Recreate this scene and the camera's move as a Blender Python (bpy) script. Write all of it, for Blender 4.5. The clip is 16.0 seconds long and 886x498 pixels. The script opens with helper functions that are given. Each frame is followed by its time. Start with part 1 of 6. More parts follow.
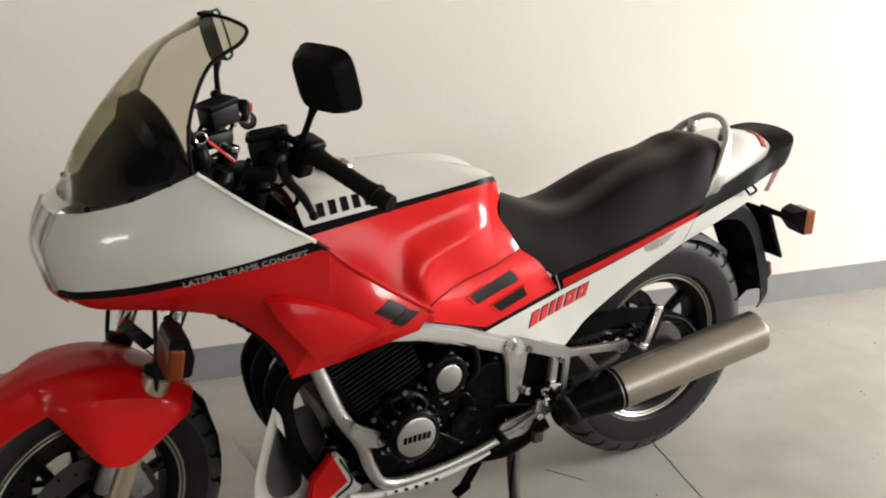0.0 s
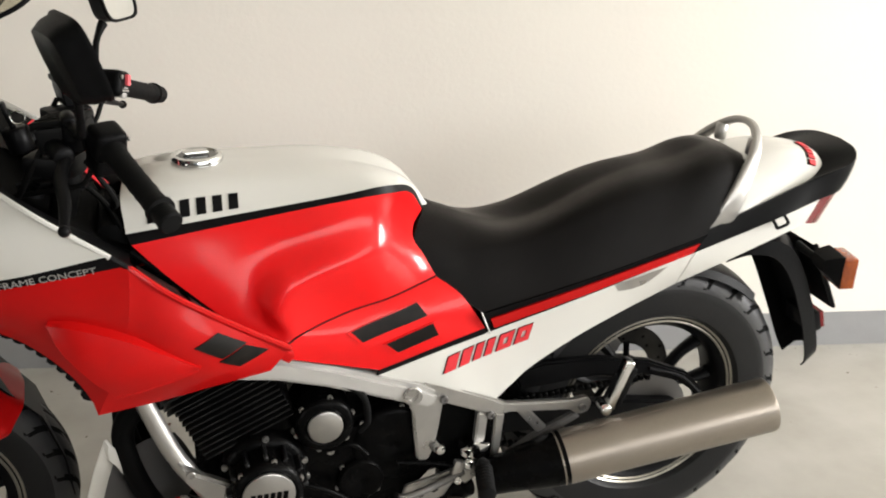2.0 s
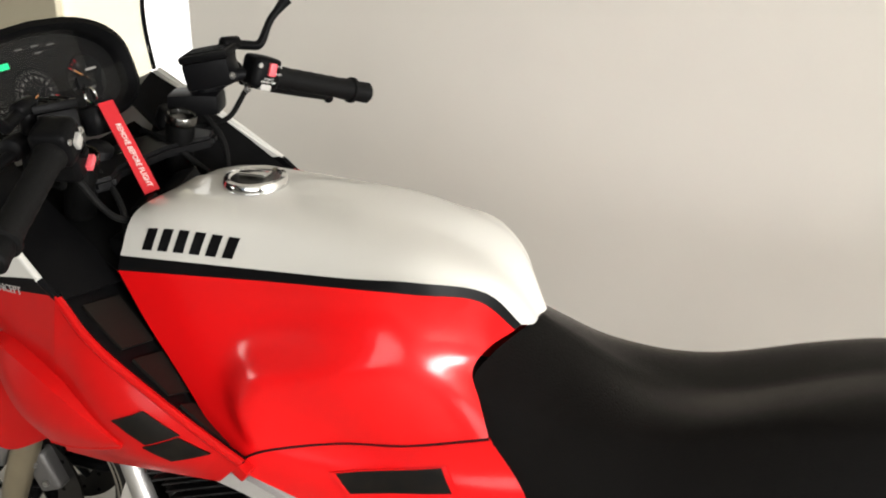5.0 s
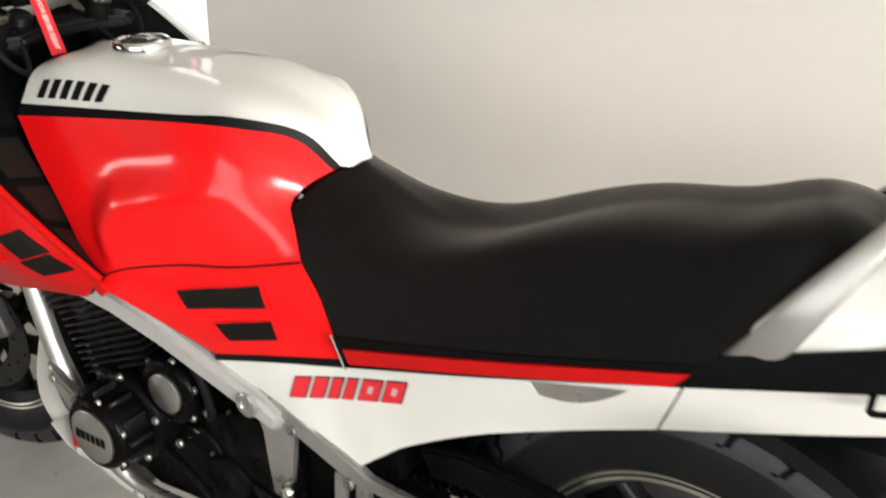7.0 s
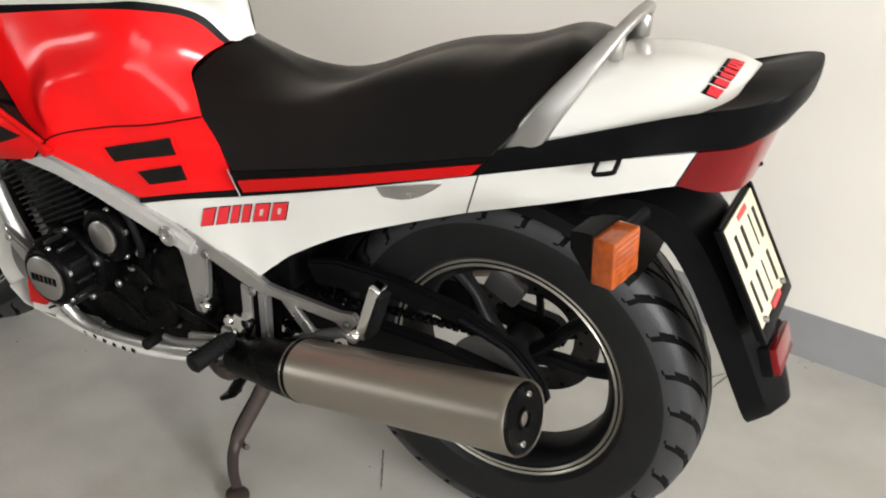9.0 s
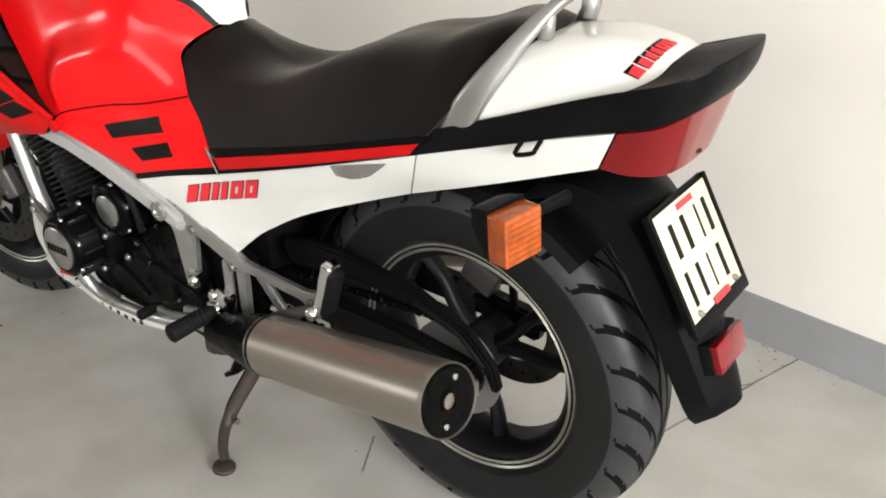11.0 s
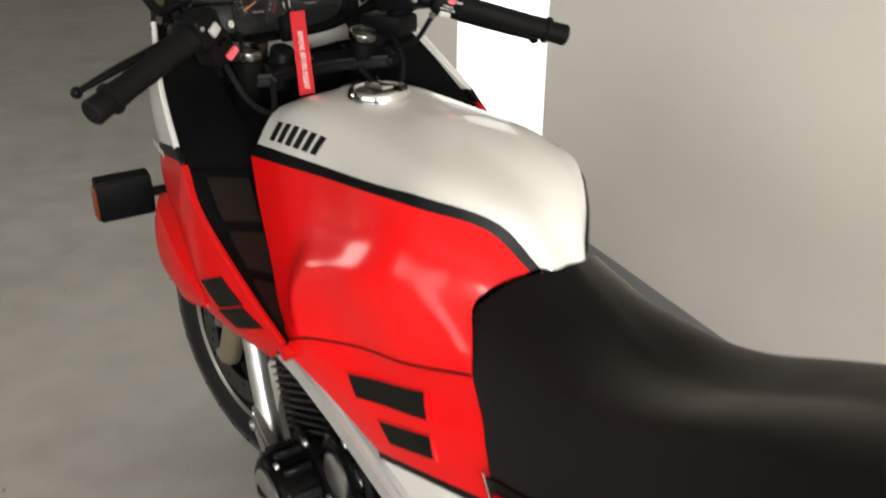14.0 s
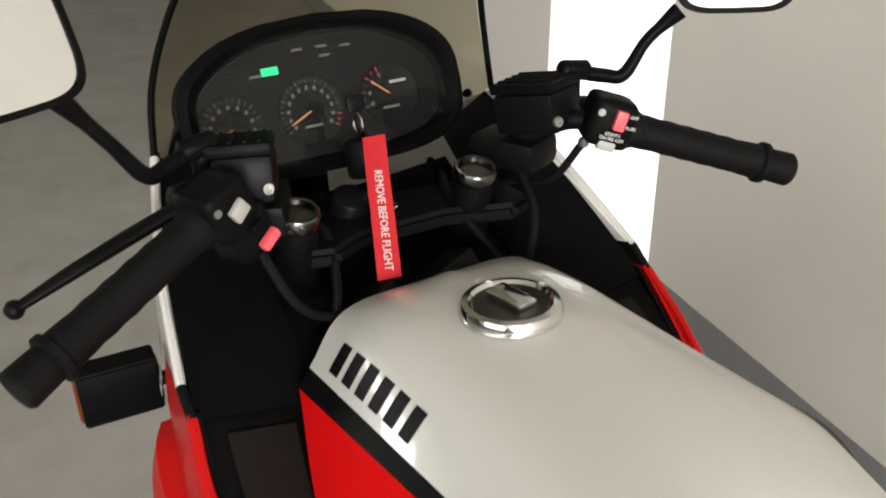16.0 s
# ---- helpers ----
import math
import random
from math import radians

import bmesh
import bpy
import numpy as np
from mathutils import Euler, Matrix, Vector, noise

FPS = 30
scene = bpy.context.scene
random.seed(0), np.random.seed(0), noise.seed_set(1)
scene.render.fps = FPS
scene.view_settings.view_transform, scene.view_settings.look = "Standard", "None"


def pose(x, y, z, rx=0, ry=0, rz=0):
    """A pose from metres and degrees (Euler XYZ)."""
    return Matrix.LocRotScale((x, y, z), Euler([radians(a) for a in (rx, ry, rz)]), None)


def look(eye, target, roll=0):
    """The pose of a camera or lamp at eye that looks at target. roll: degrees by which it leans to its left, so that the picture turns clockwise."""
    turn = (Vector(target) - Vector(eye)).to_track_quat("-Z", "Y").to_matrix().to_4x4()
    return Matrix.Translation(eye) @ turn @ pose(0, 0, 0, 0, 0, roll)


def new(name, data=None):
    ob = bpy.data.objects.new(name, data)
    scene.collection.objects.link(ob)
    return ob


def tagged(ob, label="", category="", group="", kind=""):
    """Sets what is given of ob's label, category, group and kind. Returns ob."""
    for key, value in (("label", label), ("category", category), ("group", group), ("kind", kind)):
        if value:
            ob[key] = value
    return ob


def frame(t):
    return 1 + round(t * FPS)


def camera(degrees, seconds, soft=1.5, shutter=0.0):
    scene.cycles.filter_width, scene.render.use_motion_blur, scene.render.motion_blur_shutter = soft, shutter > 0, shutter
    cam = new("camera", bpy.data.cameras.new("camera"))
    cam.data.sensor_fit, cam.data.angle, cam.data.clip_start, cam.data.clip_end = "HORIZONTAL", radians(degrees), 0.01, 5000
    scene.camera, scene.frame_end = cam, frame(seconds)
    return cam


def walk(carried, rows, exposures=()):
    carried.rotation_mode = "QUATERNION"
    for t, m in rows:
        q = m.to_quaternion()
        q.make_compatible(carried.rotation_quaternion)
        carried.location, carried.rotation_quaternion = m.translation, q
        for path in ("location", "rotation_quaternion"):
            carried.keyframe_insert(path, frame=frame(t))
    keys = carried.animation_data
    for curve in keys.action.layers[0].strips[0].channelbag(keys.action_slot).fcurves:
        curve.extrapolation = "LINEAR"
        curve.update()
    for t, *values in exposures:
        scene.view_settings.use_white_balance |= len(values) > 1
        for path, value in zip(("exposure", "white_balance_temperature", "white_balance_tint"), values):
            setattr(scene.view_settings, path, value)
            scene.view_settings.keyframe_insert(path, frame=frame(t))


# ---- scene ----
# ---- camera and its walk ----
LEAN_DEG = 3.05
SIZE = 0.945  # the machine is drawn on its own scale and brought to its true size
cam = camera(50.57, 16.0, soft=1.9, shutter=0.5)
PATH = [
    (0.0, -0.2582, -1.8574, 1.3768, 72.384, 0.625, -29.689),
    (0.5, -0.0892, -1.7887, 1.4195, 70.899, -0.287, -27.148),
    (1.0, 0.0578, -1.7331, 1.3786, 71.335, 0.917, -26.231),
    (1.5, 0.3031, -1.7470, 1.4027, 69.836, -0.912, -19.943),
    (2.0, 0.4487, -1.6916, 1.3684, 69.687, -0.455, -16.710),
    (2.5, 0.5714, -1.6061, 1.3614, 69.395, -1.062, -11.196),
    (3.0, 0.6833, -1.5229, 1.3663, 68.548, -0.020, -5.713),
    (3.5, 0.8819, -1.4299, 1.3756, 69.312, -0.320, 3.316),
    (3.7, 0.9679, -1.3825, 1.3743, 68.641, -0.402, 6.811),
    (5.8, 1.3795, -0.8905, 1.2891, 68.327, -1.099, 36.156),
    (6.0, 1.4249, -0.8848, 1.2773, 68.059, -1.165, 37.629),
    (6.5, 1.5354, -0.9816, 1.2310, 69.413, -2.660, 34.532),
    (7.0, 1.6486, -1.0176, 1.2223, 67.164, -1.163, 32.529),
    (7.5, 1.7764, -1.0677, 1.2358, 66.134, -0.425, 32.669),
    (8.0, 1.8538, -1.1288, 1.2318, 65.113, 0.149, 32.703),
    (8.5, 1.9117, -1.2033, 1.2045, 65.746, -0.223, 30.899),
    (9.0, 1.9661, -1.2816, 1.2141, 63.853, 0.221, 28.713),
    (9.2, 1.9834, -1.2890, 1.2146, 63.862, 0.334, 28.702),
    (11.3, 2.2216, -1.1365, 1.1657, 64.789, 1.519, 37.831),
    (11.5, 2.1486, -1.1491, 1.1829, 64.587, 0.932, 36.373),
    (12.0, 2.0616, -1.0360, 1.2227, 64.229, 0.458, 40.504),
    (12.5, 1.9899, -0.9930, 1.2176, 66.320, 0.469, 44.638),
    (13.0, 1.8802, -0.8851, 1.2183, 67.958, 0.258, 49.080),
    (13.5, 1.7655, -0.7705, 1.2261, 68.601, -0.241, 53.040),
    (14.0, 1.6256, -0.6936, 1.2463, 67.628, -0.870, 56.617),
    (14.5, 1.4278, -0.6333, 1.2603, 68.942, 0.057, 56.342),
    (15.0, 1.2854, -0.5998, 1.2781, 67.845, -0.364, 56.059),
    (15.5, 1.1624, -0.5034, 1.3101, 66.453, 0.123, 59.637),
    (16.0, 1.0712, -0.4491, 1.3131, 65.837, -0.328, 60.187),
]
walk(cam, [(t, pose(x, y, z, rx, ry, rz)) for t, x, y, z, rx, ry, rz in PATH], [(0.0, -0.62, 6500, 10), (1.5, -0.46, 6500, 10), (3.0, -0.26, 6500, 10), (3.6, -0.24, 6500, 10), (6.0, -0.5, 6450, 10), (6.5, -0.5, 6450, 10), (7.0, -0.32, 6400, 10), (7.5, -0.24, 6450, 10), (8.0, -0.34, 6350, 10), (9.0, -0.42, 6300, 10), (11.5, -0.24, 6250, 10), (12.0, -0.3, 6400, 10), (12.5, -0.38, 6550, 10), (13.0, -0.46, 6550, 10), (13.5, -0.62, 6550, 10), (14.0, -0.58, 6550, 10), (14.5, -0.66, 6550, 10), (15.0, -0.82, 6550, 10), (15.5, -0.78, 6550, 10), (16.0, -0.6, 6500, 10)])

# ---- world and light ----
world = bpy.data.worlds.new("world")
scene.world = world
world.use_nodes = True
sky = world.node_tree.nodes.new("ShaderNodeTexSky")
sky.sky_type, sky.sun_disc = "NISHITA", False
sky.sun_elevation, sky.sun_rotation = radians(40), radians(150)
world.node_tree.links.new(sky.outputs["Color"], world.node_tree.nodes["Background"].inputs["Color"])
world.node_tree.nodes["Background"].inputs["Strength"].default_value = 0.1
scene.view_settings.exposure = 0.0


def area_lamp(name, m, sx, sy, watts, colour):
    data = bpy.data.lights.new(name, "AREA")
    data.shape, data.size, data.size_y, data.energy, data.color = "RECTANGLE", sx, sy, watts, colour
    ob = new(name, data)
    ob.matrix_world = m
    return ob


# added fill lamps for daylight from unseen sides: left, rear, and far floor
area_lamp("fill_left", look((3.1, -6.0, 2.1), (1.8, 0.0, 0.7)), 5.2, 1.2, 170, (1.0, 0.985, 0.965))
area_lamp("fill_rear", look((7.5, -2.5, 2.0), (1.0, 0.2, 0.2)), 2.8, 1.0, 920, (1.0, 0.985, 0.965))
area_lamp("fill_far", look((-8.5, -6.5, 2.1), (-7.5, 0.0, 0.0)), 4.0, 1.0, 240, (1.0, 0.985, 0.94))

# ---- materials ----
def material(name, colour, rough=0.5, metal=0.0, vary=0.0, scale=40.0, bump=0.0, bump_scale=200.0, coat=0.0, rough_vary=0.0, second=None, stain=0.0, stain_scale=3.0, spec=0.5, coat_rough=0.06):
    m = bpy.data.materials.new(name)
    m.use_nodes = True
    nt = m.node_tree
    b = nt.nodes["Principled BSDF"]
    b.inputs["Base Color"].default_value = (*colour, 1)
    b.inputs["Roughness"].default_value = rough
    b.inputs["Metallic"].default_value = metal
    b.inputs["Specular IOR Level"].default_value = spec
    b.inputs["Coat Weight"].default_value = coat
    b.inputs["Coat Roughness"].default_value = coat_rough
    co = nt.nodes.new("ShaderNodeTexCoord").outputs["Object"]

    def noise_node(sc, detail=4.0):
        n = nt.nodes.new("ShaderNodeTexNoise")
        n.inputs["Scale"].default_value = sc
        n.inputs["Detail"].default_value = detail
        nt.links.new(co, n.inputs["Vector"])
        return n.outputs["Fac"]

    def remap(fac, lo, hi, a, c):
        r = nt.nodes.new("ShaderNodeMapRange")
        for key, v in (("From Min", lo), ("From Max", hi), ("To Min", a), ("To Max", c)):
            r.inputs[key].default_value = v
        nt.links.new(fac, r.inputs["Value"])
        return r.outputs["Result"]

    if vary or stain:
        mix = nt.nodes.new("ShaderNodeMix")
        mix.data_type, mix.blend_type = "RGBA", "MIX"
        mix.inputs[6].default_value = (*colour, 1)
        mix.inputs[7].default_value = (*(second or [c * 0.6 for c in colour]), 1)
        f1 = remap(noise_node(scale, 6), 0.35, 0.75, 0.0, vary)
        if stain:
            add = nt.nodes.new("ShaderNodeMath")
            add.operation, add.use_clamp = "ADD", True
            nt.links.new(f1, add.inputs[0])
            nt.links.new(remap(noise_node(stain_scale, 5), 0.45, 0.8, 0.0, stain), add.inputs[1])
            f1 = add.outputs[0]
        nt.links.new(f1, mix.inputs[0])
        nt.links.new(mix.outputs[2], b.inputs["Base Color"])
    if rough_vary:
        nt.links.new(remap(noise_node(scale * 0.7, 5), 0.3, 0.7, rough - rough_vary, rough + rough_vary), b.inputs["Roughness"])
    if bump:
        bp = nt.nodes.new("ShaderNodeBump")
        bp.inputs["Strength"].default_value = bump
        bp.inputs["Distance"].default_value = 0.002
        nt.links.new(noise_node(bump_scale, 3), bp.inputs["Height"])
        nt.links.new(bp.outputs["Normal"], b.inputs["Normal"])
    return m


RED = material("red_paint", (0.66, 0.004, 0.005), 0.45, 0.0, vary=0.12, scale=9, coat=0.45, second=(0.58, 0.003, 0.004), spec=0.1, coat_rough=0.14)
RED_DULL = material("red_plastic", (0.44, 0.004, 0.004), 0.4, vary=0.15, scale=12, coat=0.25, spec=0.08, coat_rough=0.12)
WHITE = material("white_paint", (0.62, 0.61, 0.57), 0.3, vary=0.2, scale=6, coat=0.9, second=(0.57, 0.56, 0.52), coat_rough=0.05)
BLACK_GLOSS = material("black_paint", (0.004, 0.004, 0.0045), 0.42, vary=0.3, scale=30, spec=0.1)
PLASTIC = material("black_plastic", (0.003, 0.003, 0.0033), 0.4, vary=0.5, scale=60, second=(0.006, 0.006, 0.006), bump=0.15, bump_scale=600, spec=0.055)
VINYL = material("seat_vinyl", (0.002, 0.0017, 0.0016), 0.56, vary=0.4, scale=14, second=(0.0045, 0.0038, 0.0034), bump=0.3, bump_scale=420, rough_vary=0.08, spec=0.08)
RUBBER = material("tyre_rubber", (0.005, 0.005, 0.0053), 0.5, vary=0.6, scale=18, second=(0.008, 0.008, 0.0078), bump=0.3, bump_scale=300, spec=0.25)
RUBBER_SOFT = material("grip_rubber", (0.005, 0.005, 0.005), 0.62, vary=0.4, scale=50, bump=0.3, bump_scale=500, spec=0.09)
ENGINE = material("engine_black", (0.0015, 0.0015, 0.0016), 0.26, vary=0.6, scale=25, second=(0.004, 0.0037, 0.0035), bump=0.3, bump_scale=250, rough_vary=0.1, spec=0.05)
ALU = material("frame_aluminium", (0.44, 0.43, 0.41), 0.34, 0.85, vary=0.4, scale=20, second=(0.29, 0.28, 0.265), bump=0.15, bump_scale=350, rough_vary=0.1)
ALU_BRUSH = material("muffler_steel", (0.3, 0.265, 0.225), 0.40, 0.85, vary=0.5, scale=7, second=(0.3, 0.265, 0.225), rough_vary=0.08)
ALU_DARK = material("cast_aluminium", (0.16, 0.155, 0.15), 0.5, 0.6, vary=0.5, scale=25, second=(0.16, 0.155, 0.15), bump=0.2, bump_scale=300)
CHROME = material("chrome", (0.75, 0.75, 0.74), 0.12, 1.0, vary=0.2, scale=20)
FORK_GOLD = material("fork_alloy", (0.33, 0.28, 0.19), 0.4, 0.7, vary=0.4, scale=16, second=(0.22, 0.19, 0.14))
STEEL = material("bolt_steel", (0.42, 0.41, 0.39), 0.35, 0.9, vary=0.4, scale=60)
RUST = material("rusty_steel", (0.02, 0.017, 0.015), 0.6, 0.2, vary=0.4, scale=35, second=(0.075, 0.036, 0.02), stain=0.15, stain_scale=18)
ORANGE = material("orange_lens", (0.30, 0.055, 0.002), 0.2, vary=0.9, scale=55, coat=0.3, second=(0.16, 0.025, 0.001))
# front lenses: orange darkened because they are lit less
ORANGE_SHADED = material("shaded_orange_lens", (0.13, 0.022, 0.003), 0.3, vary=0.3, scale=40, coat=0.1, spec=0.2)
RED_LENS = material("red_lens", (0.13, 0.0015, 0.003), 0.16, vary=0.2, scale=40, coat=0.25, spec=0.3)
DIAL = material("dial_face", (0.0025, 0.0025, 0.003), 0.6, vary=0.3, scale=30, spec=0.15)
INK_WHITE = material("white_marking", (0.75, 0.74, 0.7), 0.5, vary=0.2, scale=60)
INK_RED = material("red_marking", (0.62, 0.02, 0.03), 0.4, vary=0.2, scale=60)
NEEDLE = material("orange_needle", (0.5, 0.2, 0.06), 0.5)
TAG_RED = material("red_fabric_tag", (0.55, 0.012, 0.02), 0.8, vary=0.3, scale=120, bump=0.5, bump_scale=900)
PLATE_CREAM = material("plate_face", (0.52, 0.48, 0.34), 0.45, vary=0.2, scale=30)
WALL_PAINT = material("wall_paint", (0.79, 0.755, 0.69), 0.8, vary=0.25, scale=5, second=(0.73, 0.695, 0.645), bump=0.25, bump_scale=70, stain=0.3, stain_scale=2.3)
BAND_PAINT = material("grey_band_paint", (0.27, 0.27, 0.275), 0.6, vary=0.4, scale=12, second=(0.2, 0.2, 0.2), bump=0.25, bump_scale=70)
CONCRETE = material("floor_concrete", (0.395, 0.382, 0.348), 0.55, vary=0.4, scale=7, second=(0.255, 0.24, 0.205), bump=0.25, bump_scale=90, stain=0.5, stain_scale=1.7, rough_vary=0.12)
CEIL_PAINT = material("ceiling_paint", (0.66, 0.645, 0.60), 0.85, vary=0.3, scale=4)
# chrome with the dark surroundings it mirrors put into its colour
CAP_DARK = material("darkened_chrome", (0.12, 0.118, 0.112), 0.22, 1.0, vary=0.5, scale=40)
RAIL_METAL = material("grab_rail_alloy", (0.36, 0.35, 0.33), 0.4, 0.8, vary=0.4, scale=14, second=(0.28, 0.27, 0.255), rough_vary=0.08)
SILVER = material("silver_paint", (0.47, 0.46, 0.44), 0.38, 0.4, vary=0.3, scale=18, second=(0.38, 0.37, 0.35), rough_vary=0.08)
FIN = material("fin_black", (0.006, 0.006, 0.0065), 0.34, vary=0.5, scale=40, second=(0.012, 0.0115, 0.011), spec=0.2)
CAP_METAL = material("cover_cap_alloy", (0.42, 0.41, 0.39), 0.32, 0.95, vary=0.3, scale=30)
TREAD = material("worn_tread", (0.018, 0.018, 0.0195), 0.42, vary=0.6, scale=22, second=(0.034, 0.033, 0.033), bump=0.25, bump_scale=300, spec=0.4)
# unseen closing walls, dark to keep reflections on the glossy paint dark
UNSEEN_WALL = material("unseen_dark_concrete", (0.17, 0.165, 0.155), 0.9, vary=0.4, scale=3, bump=0.3, bump_scale=40)
DISC = material("disc_steel", (0.05, 0.048, 0.045), 0.35, 0.85, vary=0.5, scale=30)
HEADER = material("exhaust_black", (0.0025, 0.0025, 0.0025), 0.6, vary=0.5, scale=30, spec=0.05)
LIP = material("rim_lip_metal", (0.36, 0.34, 0.29), 0.35, 0.8, vary=0.4, scale=25)
JOINT = material("joint_filler", (0.1, 0.095, 0.085), 0.9, vary=0.5, scale=60)
GROOVE = material("tread_groove", (0.003, 0.003, 0.003), 0.9, spec=0.1)
MESH_GREY = material("vent_mesh", (0.007, 0.006, 0.0045), 0.6, vary=0.5, scale=300, second=(0.004, 0.0035, 0.003), spec=0.2)
VENT = material("vent_dark", (0.004, 0.0036, 0.003), 0.45, vary=0.6, scale=50, second=(0.012, 0.009, 0.006), spec=0.15)
INK_GREY = material("grey_marking", (0.3, 0.295, 0.28), 0.5, vary=0.2, scale=60)
INK_DIM = material("dim_dial_ink", (0.1, 0.1, 0.095), 0.6)
GREY_SWITCH = material("grey_switch", (0.35, 0.34, 0.32), 0.5)
PINK_SWITCH = material("red_switch", (0.75, 0.1, 0.12), 0.45)
BELLY = material("pearl_white", (0.55, 0.535, 0.49), 0.35, vary=0.2, scale=8, coat=0.4)
GRIME = material("dust_speck", (0.14, 0.12, 0.1), 0.9)


def glass_material(name, colour, mixf, rough=0.03):
    m = bpy.data.materials.new(name)
    m.use_nodes = True
    nt = m.node_tree
    nt.nodes.remove(nt.nodes["Principled BSDF"])
    out = nt.nodes["Material Output"]
    tr, gl, mx = nt.nodes.new("ShaderNodeBsdfTransparent"), nt.nodes.new("ShaderNodeBsdfGlossy"), nt.nodes.new("ShaderNodeMixShader")
    lw, pw, sc = nt.nodes.new("ShaderNodeLayerWeight"), nt.nodes.new("ShaderNodeMath"), nt.nodes.new("ShaderNodeMath")
    lw.inputs["Blend"].default_value = 0.5
    pw.operation, sc.operation = "POWER", "MULTIPLY_ADD"
    pw.inputs[1].default_value = 4.0
    sc.inputs[1].default_value, sc.inputs[2].default_value = 0.5, mixf
    nt.links.new(lw.outputs["Facing"], pw.inputs[0])
    nt.links.new(pw.outputs[0], sc.inputs[0])
    tr.inputs["Color"].default_value = (*colour, 1)
    gl.inputs["Roughness"].default_value = rough
    nt.links.new(sc.outputs[0], mx.inputs[0])
    nt.links.new(tr.outputs[0], mx.inputs[1])
    nt.links.new(gl.outputs[0], mx.inputs[2])
    nt.links.new(mx.outputs[0], out.inputs["Surface"])
    return m


SMOKE = glass_material("smoked_screen", (0.8, 0.78, 0.7), 0.03)
CLEAR = glass_material("clear_lens", (0.9, 0.9, 0.88), 0.015)


def glow(name, colour, strength):
    m = bpy.data.materials.new(name)
    m.use_nodes = True
    b = m.node_tree.nodes["Principled BSDF"]
    b.inputs["Base Color"].default_value = (*colour, 1)
    b.inputs["Emission Color"].default_value = (*colour, 1)
    b.inputs["Emission Strength"].default_value = strength
    return m


GREEN_LAMP = glow("green_indicator_light", (0.0, 0.5, 0.17), 1.6)
DAYLIGHT = glow("daylight_outside", (1.0, 0.99, 0.96), 1.9)
MIRROR = material("mirror_glass", (0.85, 0.86, 0.85), 0.02, 1.0)

sheen = VINYL.node_tree.nodes["Principled BSDF"].inputs
sheen["Sheen Weight"].default_value = 0.18
sheen["Sheen Roughness"].default_value = 0.4
sheen["Sheen Tint"].default_value = (1.0, 0.9, 0.8, 1)

# ---- mesh tools ----
V3 = Vector


def spline(points, count):
    """Catmull-Rom curve through the points, spaced by length."""
    p = np.array(points, float)
    if len(p) == 2:
        return p[0] + np.linspace(0, 1, count)[:, None] * (p[1] - p[0])
    e = np.vstack([2 * p[0] - p[1], p, 2 * p[-1] - p[-2]])
    out = []
    for i in range(len(p) - 1):
        a, b, c, d = e[i:i + 4]
        t = np.linspace(0, 1, 24, endpoint=False)[:, None]
        out.append(0.5 * (2 * b + (c - a) * t + (2 * a - 5 * b + 4 * c - d) * t**2 + (3 * b - a - 3 * c + d) * t**3))
    q = np.vstack(out + [p[-1:]])
    s = np.r_[0, np.cumsum(np.linalg.norm(np.diff(q, axis=0), axis=1))]
    w = np.linspace(0, s[-1], count)
    return np.stack([np.interp(w, s, q[:, k]) for k in range(3)], 1)


def part(name, bm, mat, parent=None, label="", smooth=40):
    me = bpy.data.meshes.new(name)
    bm.to_mesh(me)
    bm.free()
    me.materials.append(mat)
    if smooth:
        me.shade_smooth()
        me.set_sharp_from_angle(angle=radians(smooth))
    ob = new(name, me)
    while parent and parent.parent and parent.parent.parent:  # thing, part, sub-part and no deeper
        parent = parent.parent
    ob.parent = parent
    if label:
        ob["label"] = label
    return ob


def empty(name, parent=None, m=None):
    ob = new(name)
    ob.empty_display_size = 0.1
    ob.parent = parent
    if m is not None:
        ob.matrix_basis = m
    return ob


def add_grid(bm, g, wrap_u=False, wrap_v=False):
    """Quads over a grid of points g[u][v]."""
    nu, nv = len(g), len(g[0])
    vs = [[bm.verts.new(p) for p in row] for row in g]
    for i in range(nu if wrap_u else nu - 1):
        for j in range(nv if wrap_v else nv - 1):
            a, b, c, d = vs[i][j], vs[(i + 1) % nu][j], vs[(i + 1) % nu][(j + 1) % nv], vs[i][(j + 1) % nv]
            q = []
            for v in (a, b, c, d):
                if all((v.co - o.co).length > 1e-7 for o in q):
                    q.append(v)
            if len(q) > 2:
                bm.faces.new(q)
    return vs


def thick_grid(g, t):
    """A closed shell: the grid, a copy t metres behind it along the normals, and the rim."""
    g = np.array(g, float)
    du, dv = np.gradient(g, axis=0), np.gradient(g, axis=1)
    n = np.cross(du, dv)
    n /= np.linalg.norm(n, axis=2)[:, :, None] + 1e-12
    h = g + n * t
    bm = bmesh.new()
    a, b = add_grid(bm, g), add_grid(bm, h)
    nu, nv = g.shape[:2]
    ring = [(i, 0) for i in range(nu)] + [(nu - 1, j) for j in range(1, nv)] + [(i, nv - 1) for i in range(nu - 2, -1, -1)] + [(0, j) for j in range(nv - 2, 0, -1)]
    for k in range(len(ring)):
        (i, j), (p, q) = ring[k], ring[(k + 1) % len(ring)]
        try:
            bm.faces.new((a[i][j], a[p][q], b[p][q], b[i][j]))
        except ValueError:
            pass
    bmesh.ops.remove_doubles(bm, verts=bm.verts, dist=1e-6)
    bmesh.ops.recalc_face_normals(bm, faces=bm.faces)
    return bm


